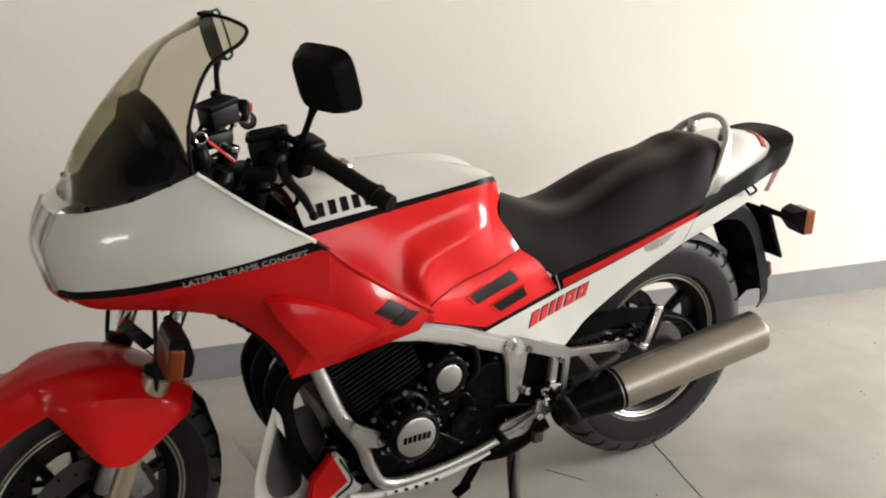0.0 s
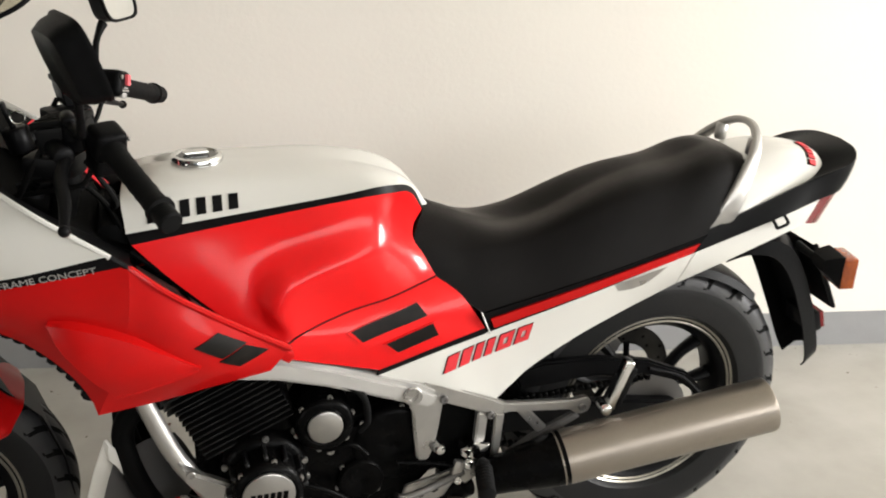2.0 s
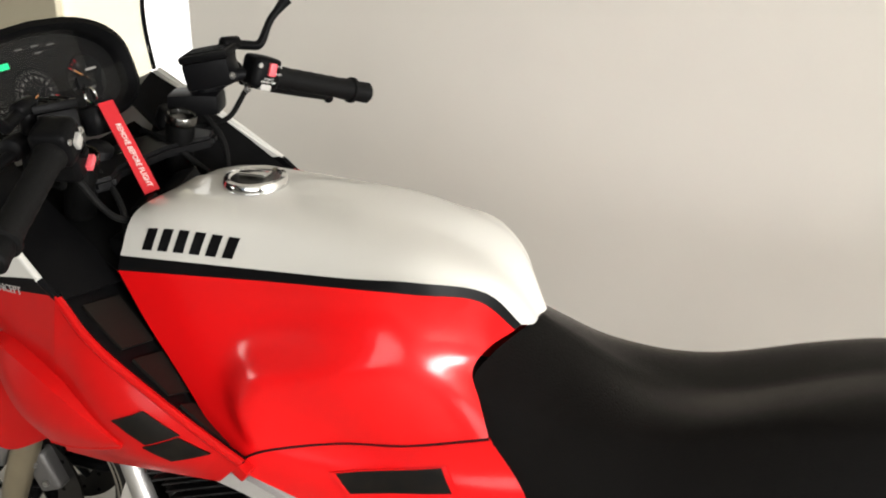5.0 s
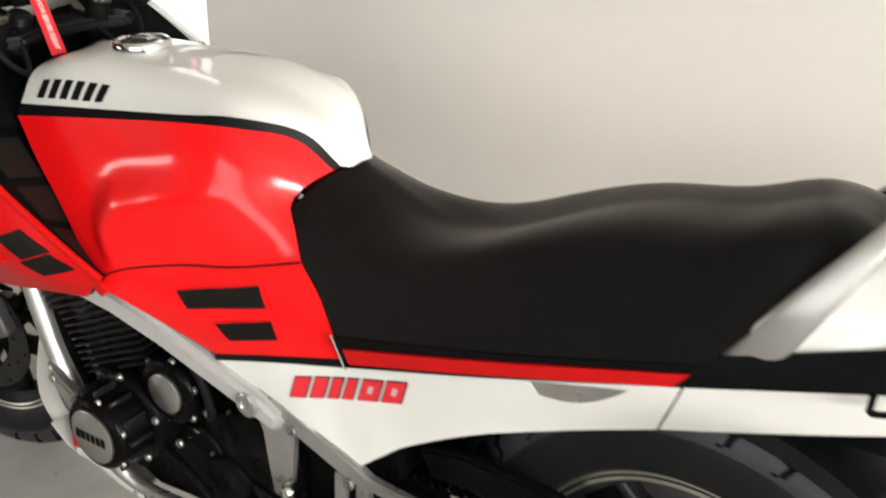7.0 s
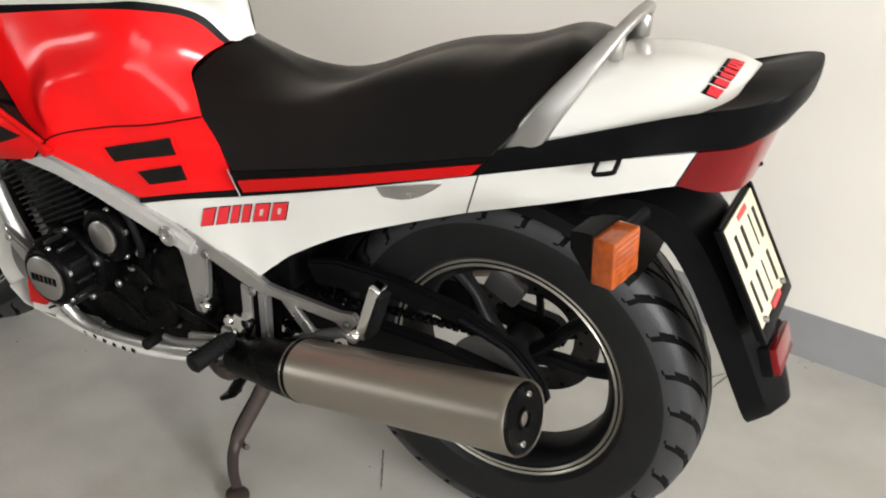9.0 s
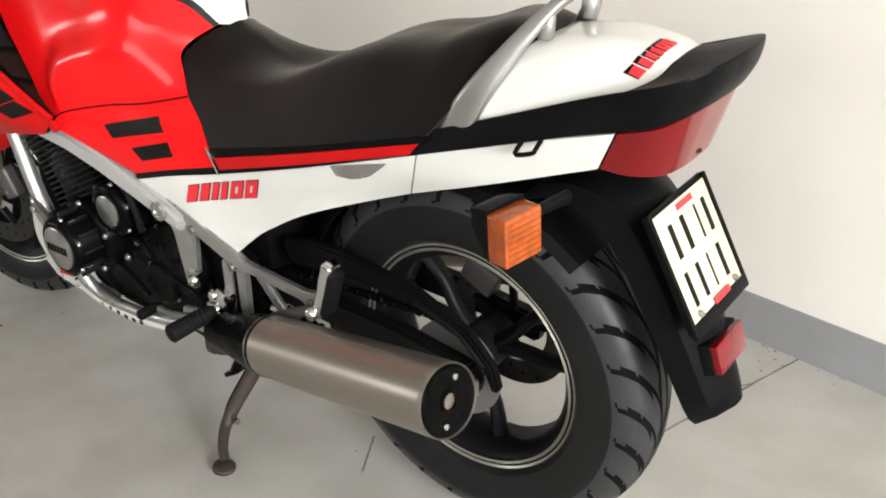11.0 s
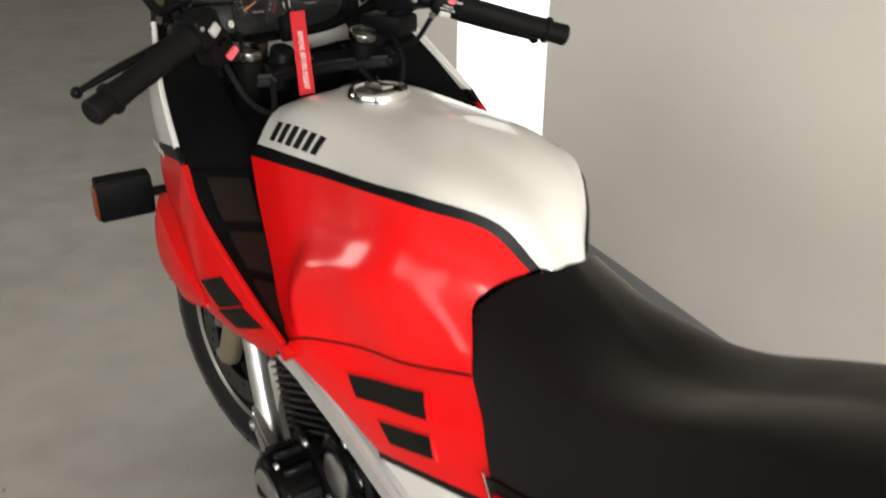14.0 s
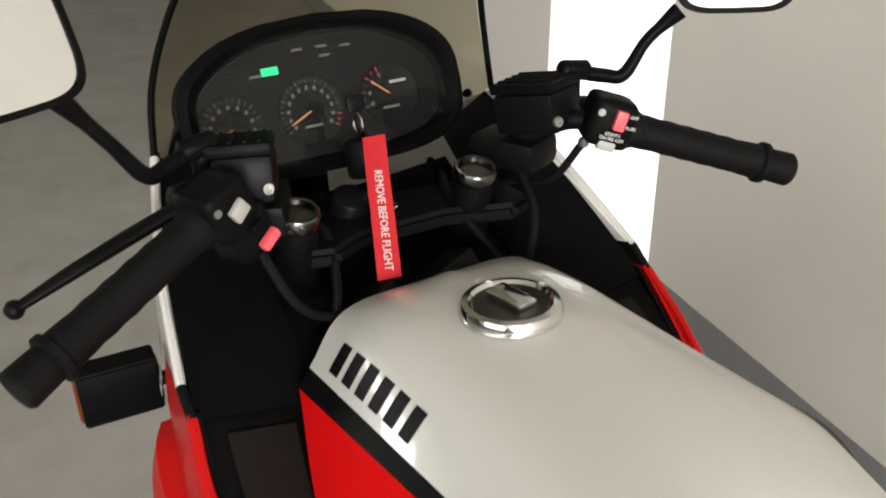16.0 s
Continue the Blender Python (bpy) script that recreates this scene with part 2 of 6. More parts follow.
def coons(top, bottom, left, right, nu=30, nv=14, bulge=None):
    """A smooth patch between four edges: top and bottom run along u, left and right run from top to bottom."""
    t, b, l, r = spline(top, nu), spline(bottom, nu), spline(left, nv), spline(right, nv)
    u, v = np.linspace(0, 1, nu)[:, None, None], np.linspace(0, 1, nv)[None, :, None]
    g = (1 - v) * t[:, None] + v * b[:, None] + (1 - u) * l[None] + u * r[None]
    g -= (1 - u) * (1 - v) * t[0] + u * (1 - v) * t[-1] + (1 - u) * v * b[0] + u * v * b[-1]
    if bulge:
        for i in range(nu):
            for j in range(nv):
                g[i, j] += bulge(i / (nu - 1), j / (nv - 1))
    return g


def middle(x):
    """Where the machine's middle plane lies across: it sits a little to the left."""
    return -0.003 + 0 * np.asarray(x, float)


def mirrored(g):
    h = np.array(g, float) * (1, -1, 1)
    h[..., 1] += 2 * middle(h[..., 0])
    return h


def both_sides(name, g, t, mat, parent, label=""):
    """A panel on the left of the machine and its mirror image on the right."""
    return [part(name, thick_grid(h, s * t), mat, parent, label) for h, s in ((g, 1), (mirrored(g), -1))]


def full_width(g):
    """Joins a left half, whose v = 0 edge lies on the middle, to its mirror image."""
    g = np.array(g, float)
    h = np.concatenate([g[:, :0:-1], g * (1, -1, 1)], axis=1)
    h[..., 1] += middle(h[..., 0]) * (1 + np.clip(h[..., 1] / 0.14, -1, 1))
    return h


def tube_bm(points, r, sides=12, count=None, closed=False, caps=True, flat=1.0):
    """A round bar along a smooth curve; r may be a list of radii; flat squeezes it along its second axis."""
    count = count or max(2, 8 * (len(points) - 1))
    c = spline(list(points) + [points[0]], count + 1)[:-1] if closed else spline(points, count)
    rad = np.interp(np.linspace(0, 1, len(c)), np.linspace(0, 1, len(r)), r) if isinstance(r, (list, tuple)) else np.full(len(c), r)
    tan = np.gradient(c, axis=0) if not closed else np.roll(c, -1, 0) - np.roll(c, 1, 0)
    tan /= np.linalg.norm(tan, axis=1)[:, None]
    up = np.array((0.0, 0, 1)) if abs(tan[0][2]) < 0.9 else np.array((1.0, 0, 0))
    rows = []
    side = np.cross(tan[0], up)
    for k in range(len(c)):
        side = side - (side @ tan[k]) * tan[k]
        side /= np.linalg.norm(side)
        other = np.cross(side, tan[k])
        rows.append([c[k] + rad[k] * (math.cos(a) * side + flat * math.sin(a) * other) for a in np.linspace(0, 2 * math.pi, sides, endpoint=False)])
    bm = bmesh.new()
    vs = add_grid(bm, rows, wrap_u=closed, wrap_v=True)
    if caps and not closed:
        bm.faces.new(vs[0][::-1])
        bm.faces.new(vs[-1])
    return bm


def tube(name, points, r, mat, parent=None, label="", **kw):
    return part(name, tube_bm(points, r, **kw), mat, parent, label)


def lathe_bm(profile, m, sides=32, closed=False):
    """Turns a profile of (along, radius) about the local x axis of m."""
    bm = bmesh.new()
    rows = [[m @ V3((x, r * math.cos(a), r * math.sin(a))) for a in np.linspace(0, 2 * math.pi, sides, endpoint=False)] for x, r in profile]
    vs = add_grid(bm, rows, wrap_u=closed, wrap_v=True)
    if not closed:
        for row in (vs[0][::-1], vs[-1]):
            try:
                bm.faces.new(row)
            except ValueError:
                pass
    bmesh.ops.recalc_face_normals(bm, faces=bm.faces)
    return bm


def axis_frame(a, b):
    """A pose at a whose local x axis points to b."""
    d = (V3(b) - V3(a)).normalized()
    return Matrix.Translation(a) @ d.to_track_quat("X", "Z").to_matrix().to_4x4()


def cyl(name, a, b, r, mat, parent=None, label="", bevel=0.003, sides=28):
    n = (V3(b) - V3(a)).length
    e = min(bevel, r * 0.4, n * 0.4)
    return part(name, lathe_bm([(0, r - e), (e, r), (n - e, r), (n, r - e)], axis_frame(a, b), sides), mat, parent, label, smooth=50)


def box_bm(sx, sy, sz, m=None, bevel=0.004, seg=2):
    bm = bmesh.new()
    bmesh.ops.create_cube(bm, size=1.0)
    bmesh.ops.scale(bm, vec=(sx, sy, sz), verts=bm.verts)
    if bevel:
        bmesh.ops.bevel(bm, geom=bm.edges[:], offset=bevel, segments=seg, affect="EDGES", profile=0.6)
    if m is not None:
        bmesh.ops.transform(bm, matrix=m, verts=bm.verts)
    return bm


def box(name, centre, size, mat, parent=None, label="", turn=(0, 0, 0), bevel=0.004, seg=2):
    return part(name, box_bm(*size, pose(*centre, *turn), bevel, seg), mat, parent, label)


def prism_bm(poly, depth, m, bevel=0.003):
    """A plate: an outline in the local x-z plane, depth metres thick along local y."""
    bm = bmesh.new()
    f = bm.faces.new([bm.verts.new((x, 0, z)) for x, z in poly])
    bm.normal_update()
    r = bmesh.ops.extrude_face_region(bm, geom=[f])
    bmesh.ops.translate(bm, vec=(0, depth, 0), verts=[v for v in r["geom"] if isinstance(v, bmesh.types.BMVert)])
    bmesh.ops.recalc_face_normals(bm, faces=bm.faces)
    if bevel:
        bmesh.ops.bevel(bm, geom=[e for e in bm.edges if e.calc_face_angle(0) > 0.5], offset=bevel, segments=2, affect="EDGES")
    bmesh.ops.transform(bm, matrix=m, verts=bm.verts)
    return bm


def prism(name, poly, y, depth, mat, parent=None, label="", bevel=0.003, m=None):
    return part(name, prism_bm(poly, depth, m or pose(0, y, 0), bevel), mat, parent, label)


def on_panel(g, x, z):
    """The place and outward normal on a left-hand panel grid nearest to x, z in side view."""
    g = np.array(g)
    d = (g[:, :, 0] - x) ** 2 + (g[:, :, 2] - z) ** 2
    i, j = np.unravel_index(np.argmin(d), d.shape)
    i, j = min(max(i, 1), g.shape[0] - 2), min(max(j, 1), g.shape[1] - 2)
    n = np.cross(g[i + 1, j] - g[i - 1, j], g[i, j + 1] - g[i, j - 1])
    n /= np.linalg.norm(n) + 1e-12
    if n[1] > 0:
        n = -n
    p = g[i, j]
    ny = min(n[1], -0.2)
    y = p[1] - (n[0] * (x - p[0]) + n[2] * (z - p[2])) / ny
    return np.array((x, y, z)), n


def inlay(name, poly, g, mat, parent, proud=0.0015, label="", sub=6, mirror=True, sink=0.004):
    """A thin four-sided piece on a panel, following its curve, on both sides of the machine."""
    a, b, c, d = [np.array(p, float) for p in poly]
    rows = []
    for u in np.linspace(0, 1, sub):
        row = []
        for v in np.linspace(0, 1, max(3, sub // 2)):
            q = (1 - v) * ((1 - u) * a + u * b) + v * ((1 - u) * d + u * c)
            p, n = on_panel(g, *q)
            row.append(p + n * proud)
        rows.append(row)
    return [part(name, thick_grid(h, s * sink), mat, parent, label) for h, s in (((rows, 1), (mirrored(rows), -1)) if mirror else ((rows, 1),))]


def writing(name, body, size, m, mat, parent, depth=0.0004, stretch=1.0):
    """Raised lettering in the built-in font, centred on m, reading along its local x."""
    cu = bpy.data.curves.new(name, "FONT")
    cu.body, cu.size, cu.extrude, cu.align_x, cu.align_y, cu.resolution_u = body, size, depth, "CENTER", "CENTER", 2
    tmp = bpy.data.objects.new(name + "_curve", cu)
    scene.collection.objects.link(tmp)
    me = bpy.data.meshes.new_from_object(tmp.evaluated_get(bpy.context.evaluated_depsgraph_get()))
    bpy.data.objects.remove(tmp)
    me.transform(m @ Matrix.Diagonal((stretch, 1, 1, 1)))
    me.materials.clear()
    me.materials.append(mat)
    ob = new(name, me)
    ob.parent = parent
    return ob


def frame_from(origin, along, up):
    """A pose whose local x runs along and whose local y leans towards up."""
    x = V3(along).normalized()
    z = x.cross(V3(up)).normalized()
    y = z.cross(x)
    m = Matrix((x, y, z)).transposed().to_4x4()
    m.translation = origin
    return m


def bolt(at, r, parent, mat=None, out=(0, -1, 0), name="bolt"):
    a = V3(at)
    d = V3(out).normalized()
    return part(name, lathe_bm([(0, r), (0.004, r), (0.006, r * 0.85), (0.006, r * 0.5), (0.003, r * 0.45), (0.003, 0.0005)], axis_frame(a, a + d), 14), mat or STEEL, parent, smooth=30)

# ---- the garage ----
WALL_DIR = -math.atan(0.2136)
WALL_M = Matrix.Translation((0, 1.165, 0)) @ Matrix.Rotation(WALL_DIR, 4, "Z")  # local x runs along the wall, local y into it


def wall_x(x):
    return x / math.cos(WALL_DIR)


def slab(name, x0, x1, y0, y1, z0, z1, mat, m=None, kind="structure", label="", category=""):
    bm = box_bm(x1 - x0, y1 - y0, z1 - z0, pose((x0 + x1) / 2, (y0 + y1) / 2, (z0 + z1) / 2), 0)
    if m is not None:
        bmesh.ops.transform(bm, matrix=m, verts=bm.verts)
    return tagged(part(name, bm, mat, smooth=0), label, category, kind=kind)


CEIL = 2.7
slab("floor", -24, 12, -7, 7, -0.2, 0.0, CONCRETE, label="pale worn concrete garage floor with stains", category="floor")
slab("ceiling", -24, 9, -7, 7, CEIL, CEIL + 0.2, CEIL_PAINT, label="plain painted garage ceiling", category="ceiling")
D0, D1 = wall_x(-1.583), wall_x(-0.812)
wall = slab("wall_north", -24, D0, 0, 0.25, 0, CEIL, WALL_PAINT, WALL_M, label="off-white painted plaster garage wall", category="wall")
slab("wall_north_rear", D1, 10, 0, 0.25, 0, CEIL, WALL_PAINT, WALL_M, label="off-white painted plaster garage wall", category="wall")
slab("wall_north_lintel", D0, D1, 0, 0.25, 2.1, CEIL, WALL_PAINT, WALL_M, label="off-white wall above a bright doorway", category="wall")
slab("baseboard", D1, 10, -0.004, 0.0, 0.0, 0.118, BAND_PAINT, WALL_M, label="grey painted band along the wall's foot", category="baseboard")
slab("baseboard_far", -24, D0, -0.004, 0.0, 0.0, 0.118, BAND_PAINT, WALL_M, label="grey painted band along the wall's foot", category="baseboard")
slab("window_1", D0, D1, 0.03, 0.05, 0.0, 2.1, DAYLIGHT, WALL_M, label="frosted glass door filled with white daylight", category="window")
slab("wall_west", -24.2, -24, -7, 7, 0, CEIL, UNSEEN_WALL, label="unseen dark concrete end wall closing the garage", category="wall")
# unseen walls from here on, opened only where the fill lamps stand
slab("wall_east", 7.7, 7.9, -7, -3.95, 0, CEIL, UNSEEN_WALL, label="unseen dark concrete end wall beside the rear fill lamp's gap", category="wall")
slab("wall_east_lintel", 7.7, 7.9, -3.95, -0.19, 2.5, CEIL, UNSEEN_WALL, label="unseen dark concrete lintel over the rear fill lamp's gap", category="wall")
for x0, x1, top in ((-24, -10.7, CEIL), (-10.7, -6.3, 1.5), (-6.3, -1.0, CEIL), (-1.0, 6.0, 1.5), (6.0, 9, CEIL)):  # low parts leave invented openings behind the added lamps
    slab("wall_south", x0, x1, -7.0, -6.8, 0, top, UNSEEN_WALL, label="unseen dark concrete side wall " + ("of the garage" if top == CEIL else "cut low behind an added lamp"), category="wall")

# ---- the motorcycle: x runs to its tail, y to its right, z up; it leans on its side stand ----
BIKE_M = pose(0, 0, 0.025, LEAN_DEG, 0, 0) @ Matrix.Scale(SIZE, 4)
bike = tagged(empty("motorcycle", m=BIKE_M), "red and white sport touring motorcycle leaning on its side stand", "motorcycle")

# fuel tank
TOP_C = [(0.395, 0, 0.955), (0.43, 0, 0.972), (0.52, 0, 0.975), (0.65, 0, 0.971), (0.76, 0, 0.963), (0.85, 0, 0.944), (0.918, 0, 0.914), (0.960, 0, 0.86)]
ST_U = [(0.395, -0.150, 0.897), (0.624, -0.148, 0.921), (0.762, -0.147, 0.936), (0.851, -0.134, 0.943), (0.915, -0.072, 0.916), (0.949, -0.035, 0.861)]
ST_L = [(0.402, -0.165, 0.882), (0.633, -0.160, 0.912), (0.762, -0.159, 0.928), (0.856, -0.138, 0.929), (0.911, -0.085, 0.908), (0.945, -0.048, 0.858)]
tank = coons(TOP_C, ST_U, [TOP_C[0], (0.390, -0.10, 0.945), ST_U[0]], [TOP_C[-1], (0.962, -0.02, 0.86), ST_U[-1]], 44, 16,
             lambda u, v: (0, -0.003 * math.sin(math.pi * v), 0.010 * math.sin(math.pi * v**1.2) * min(1, 6 * u, 3 * (1 - u)) * (1 - 0.8 * u)))


def drawn_in(g):
    """The far rear shoulder of the tank lies nearer the middle than the near one."""
    g = np.array(g, float)
    far_side = np.clip(g[..., 1] / 0.10, 0, 1)
    g[..., 1] -= 0.034 * np.exp(-(((g[..., 0] - 0.84) / 0.07) ** 2)) * far_side * np.clip((g[..., 2] - 0.74) / 0.12, 0, 1)
    return g


def evened(g, rounds):
    """Evens a patch out between its fixed edges."""
    g = np.array(g, float)
    for _ in range(rounds):
        mean = (g[:-2, 1:-1] + g[2:, 1:-1] + g[1:-1, :-2] + g[1:-1, 2:]) / 4
        g[1:-1, 1:-1] += 0.6 * (mean - g[1:-1, 1:-1])
    return g


tank = evened(tank, 6)
tank_full = drawn_in(full_width(tank))
tank_ob = part("fuel_tank", thick_grid(tank_full, -0.004), WHITE, bike, "white painted fuel tank top")
stripe = coons(ST_U, ST_L, [ST_U[0], ST_L[0]], [ST_U[-1], ST_L[-1]], 44, 3)
for g, t in ((stripe, 0.004), (drawn_in(mirrored(stripe)), -0.004)):
    part("tank_stripe", thick_grid(g, t), BLACK_GLOSS, bike, "black stripe between white and red")
SEAM = [(0.626, -0.238, 0.672), (0.669, -0.226, 0.703), (0.763, -0.189, 0.721), (0.853, -0.170, 0.733), (0.950, -0.138, 0.752)]


SHOULDER = spline([(0.660, 0, 0.675), (0.648, 0, 0.702), (0.606, 0, 0.755), (0.596, 0, 0.808), (0.612, 0, 0.846), (0.660, 0, 0.876), (0.736, 0, 0.909), (0.82, 0, 0.945)], 80)[:, ::2]


def ease(f):
    f = np.clip(f, 0, 1)
    return f * f * (3 - 2 * f)


def knee(g):
    """Hollows the front of the tank's side and raises a rounded knee bulge behind a curved shoulder."""
    g = np.array(g)
    for i in range(len(g)):
        for j in range(len(g[0])):
            u, v = i / (len(g) - 1), j / (len(g[0]) - 1)
            d = SHOULDER - g[i, j, ::2]
            k = int(np.argmin((d**2).sum(1)))
            tan = SHOULDER[min(k + 1, 79)] - SHOULDER[max(k - 1, 0)]
            inside = (tan[0] * d[k, 1] - tan[1] * d[k, 0]) / np.linalg.norm(tan)
            ramp = ease((inside + 0.004) / (0.018 + 0.12 * ease((g[i, j, 2] - 0.72) / 0.16)))
            g[i, j, 1] -= 0.021 * ramp * math.sin(math.pi * v) ** 0.8 * ease((1 - u) / 0.55)
            g[i, j, 1] += 0.009 * (1 - ramp) * math.sin(math.pi * v) * ease((1 - u) / 0.5)
    return g


red = evened(knee(coons(ST_L, SEAM, [ST_L[0], (0.47, -0.193, 0.812), (0.583, -0.224, 0.71), SEAM[0]], [ST_L[-1], (0.921, -0.078, 0.841), (0.913, -0.106, 0.821), (0.930, -0.122, 0.792), SEAM[-1]], 72, 40)), 8)
part("tank_side", thick_grid(red, 0.004), RED, bike, "glossy red tank side with a knee bulge")
far_red = drawn_in(mirrored(red))
far_red[..., 1] -= 0.034 * ease((far_red[..., 0] - 0.66) / 0.16) * ease((0.925 - far_red[..., 2]) / 0.03)
part("tank_side", thick_grid(far_red, -0.004), RED, bike, "glossy red tank side with a knee bulge")

# fuel cap
cap = part("fuel_cap", lathe_bm([(0, 0.047), (0.006, 0.047), (0.012, 0.044), (0.013, 0.038), (0.009, 0.035), (0.009, 0.0005)], frame_from((0.527, -0.004, 0.974), (0, 0, 1), (0, 1, 0)), 40), CHROME, bike, "chrome fuel filler cap")
part("cap_flap", box_bm(0.045, 0.022, 0.007, pose(0.525, -0.002, 0.988, 0, 0, 8), 0.003), CHROME, cap)
# the well's dark ceiling reflection is painted by this colour
part("cap_well", lathe_bm([(0, 0.034), (0.001, 0.034), (0.001, 0.0005)], frame_from((0.527, -0.004, 0.9835), (0, 0, 1), (0, 1, 0)), 32), CAP_DARK, cap)

# maker's mark on the tank: six plain slanted blocks
def on_grid(g, u, v):
    """Point and outward normal at grid fractions u, v."""
    g = np.array(g)
    a, b = u * (len(g) - 1), v * (len(g[0]) - 1)
    i, j = min(int(a), len(g) - 2), min(int(b), len(g[0]) - 2)
    fa, fb = a - i, b - j
    p = (1 - fa) * ((1 - fb) * g[i, j] + fb * g[i, j + 1]) + fa * ((1 - fb) * g[i + 1, j] + fb * g[i + 1, j + 1])
    n = np.cross(g[i + 1, j] - g[i, j], g[i, j + 1] - g[i, j])
    n /= np.linalg.norm(n)
    return p, (n if n[1] < 0 or n[2] > 0.5 else -n)


for mirror in (1, -1):
    for k in range(6):
        rows = []
        for f in (0, 0.5, 1):
            row = []
            for h in np.linspace(0, 1, 6):
                u = 0.066 + 0.0440 * k + 0.0265 * f - 0.006 * h
                p, n = on_grid(tank, u, 0.77 + 0.17 * h)
                row.append(p + n * 0.0012 if mirror > 0 else mirrored(p + n * 0.0012))
            rows.append(row)
        part("tank_mark", thick_grid(rows, mirror * 0.0011), BLACK_GLOSS, tank_ob)

for m in (np.array(SEAM), mirrored(SEAM)):
    tube("seam_gap", [p + np.array((0, -0.0005 if p[1] < 0 else 0.0005, 0.0005)) for p in m], 0.0016, BLACK_GLOSS, bike, "dark seam under the tank", sides=6, count=30)

# side cover under the tank, with two vents
CB = [(0.824, -0.198, 0.596), (0.923, -0.190, 0.621), (1.043, -0.174, 0.646)]
cover = coons(SEAM, CB, [SEAM[0], (0.715, -0.216, 0.636), CB[0]], [SEAM[-1], (0.999, -0.157, 0.713), CB[-1]], 40, 24, lambda u, v: (0, -0.006 * math.sin(math.pi * v) * math.sin(math.pi * u) + 0.003 * (1 - v) ** 8, 0))
covers = both_sides("side_cover", cover, 0.004, RED, bike, "glossy red side cover with two vents")
for poly in ([(0.768, 0.688), (0.902, 0.717), (0.921, 0.692), (0.79, 0.665)], [(0.836, 0.652), (0.931, 0.676), (0.943, 0.651), (0.86, 0.630)]):
    c = np.mean(poly, axis=0)
    inlay("vent_frame", [c + 1.1 * (np.array(p) - c) for p in poly], cover, RED, covers[0], 0.003, sub=6, mirror=False, sink=0.004)
    inlay("vent", poly, cover, VENT, covers[0], 0.0036, "dark slatted air vent", mirror=False, sink=0.002)
CL = [(0.819, -0.196, 0.582), (0.923, -0.188, 0.608), (1.047, -0.172, 0.632)]
line = coons(CB, CL, [CB[0], CL[0]], [CB[-1], CL[-1]], 16, 3)
both_sides("cover_stripe", line, 0.004, BLACK_GLOSS, bike, "black stripe under the side cover")

# white side panel, raised badge of plain blocks, scoop
W_TOP = [(0.819, -0.194, 0.581), (0.923, -0.186, 0.607), (1.047, -0.170, 0.631), (1.255, -0.165, 0.684), (1.502, -0.160, 0.754)]
W_LOW = [(0.901, -0.186, 0.547), (0.986, -0.187, 0.512), (1.058, -0.182, 0.481), (1.102, -0.178, 0.508), (1.145, -0.172, 0.540), (1.247, -0.167, 0.596), (1.365, -0.156, 0.642), (1.475, -0.147, 0.681)]
panel = coons(W_TOP, W_LOW, [W_TOP[0], W_LOW[0]], [W_TOP[-1], W_LOW[-1]], 90, 12)
panels = both_sides("side_panel", panel, 0.004, WHITE, bike, "white side panel with a red badge")


def badge(place, parent, h):
    """Six raised red blocks on black backs; place(s, t) gives a point and a normal for s along and t up the badge."""
    slots = [(0.0, 0.15, 0), (0.18, 0.31, 0), (0.34, 0.44, 0), (0.47, 0.57, 0), (0.61, 0.79, 1), (0.82, 1.0, 1)]
    for a, b, ring in slots:
        for grow, mat, lift, name in ((0.006, BLACK_GLOSS, 0.0008, "badge_back"), (-0.004, INK_RED, 0.0025, "badge_block")):
            bm = bmesh.new()

            def quad(s0, t0, s1, t1):
                pts = [place(s, t) for s, t in ((s0, t0), (s1, t0), (s1, t1), (s0, t1))]
                lo = [bm.verts.new(p) for p, n in pts]
                hi = [bm.verts.new(p + n * lift) for p, n in pts]
                bm.faces.new(hi)
                for k in range(4):
                    bm.faces.new((lo[k], lo[(k + 1) % 4], hi[(k + 1) % 4], hi[k]))

            s0, s1, t0, t1 = a - grow, b - 0.01 + grow, -grow * 4, 1 + grow * 4
            if ring:
                w, v = 0.06 + grow, 0.3 + 4 * grow
                quad(s0, t0, s0 + w, t1), quad(s1 - w, t0, s1, t1), quad(s0 + w, t0, s1 - w, t0 + v), quad(s0 + w, t1 - v, s1 - w, t1)
            else:
                quad(s0, t0, s1, t1)
            bmesh.ops.recalc_face_normals(bm, faces=bm.faces)
            part(name, bm, mat, parent, smooth=0)


def side_badge(s, t):
    p, n = on_panel(panel, 0.955 + 0.184 * s + 0.010 * t, 0.561 + 0.045 * s + 0.035 * t)
    return p + n * 0.0004, n


badge(side_badge, panels[0], 0.04)
scoop = coons([(1.322, -0.1635, 0.702), (1.40, -0.16, 0.72), (1.47, -0.1565, 0.735)], [(1.335, -0.163, 0.686), (1.38, -0.160, 0.69), (1.458, -0.156, 0.724)], [(1.322, -0.1635, 0.702), (1.335, -0.163, 0.686)], [(1.47, -0.1565, 0.735), (1.458, -0.156, 0.724)], 16, 6,
              lambda u, v: (0, -0.004 * math.sin(math.pi * u) * (1 - v), 0))
both_sides("grip_scoop", scoop, 0.004, ALU, bike, "grey hand-hold recess in the side panel")
TL_T = [(1.505, -0.160, 0.755), (1.66, -0.153, 0.800), (1.812, -0.130, 0.834)]
TL_B = [(1.478, -0.147, 0.682), (1.619, -0.139, 0.725), (1.787, -0.128, 0.780)]
tail_low = coons(TL_T, TL_B, [TL_T[0], TL_B[0]], [TL_T[-1], TL_B[-1]], 20, 6)
both_sides("tail_panel", tail_low, 0.004, WHITE, bike, "white tail side panel")
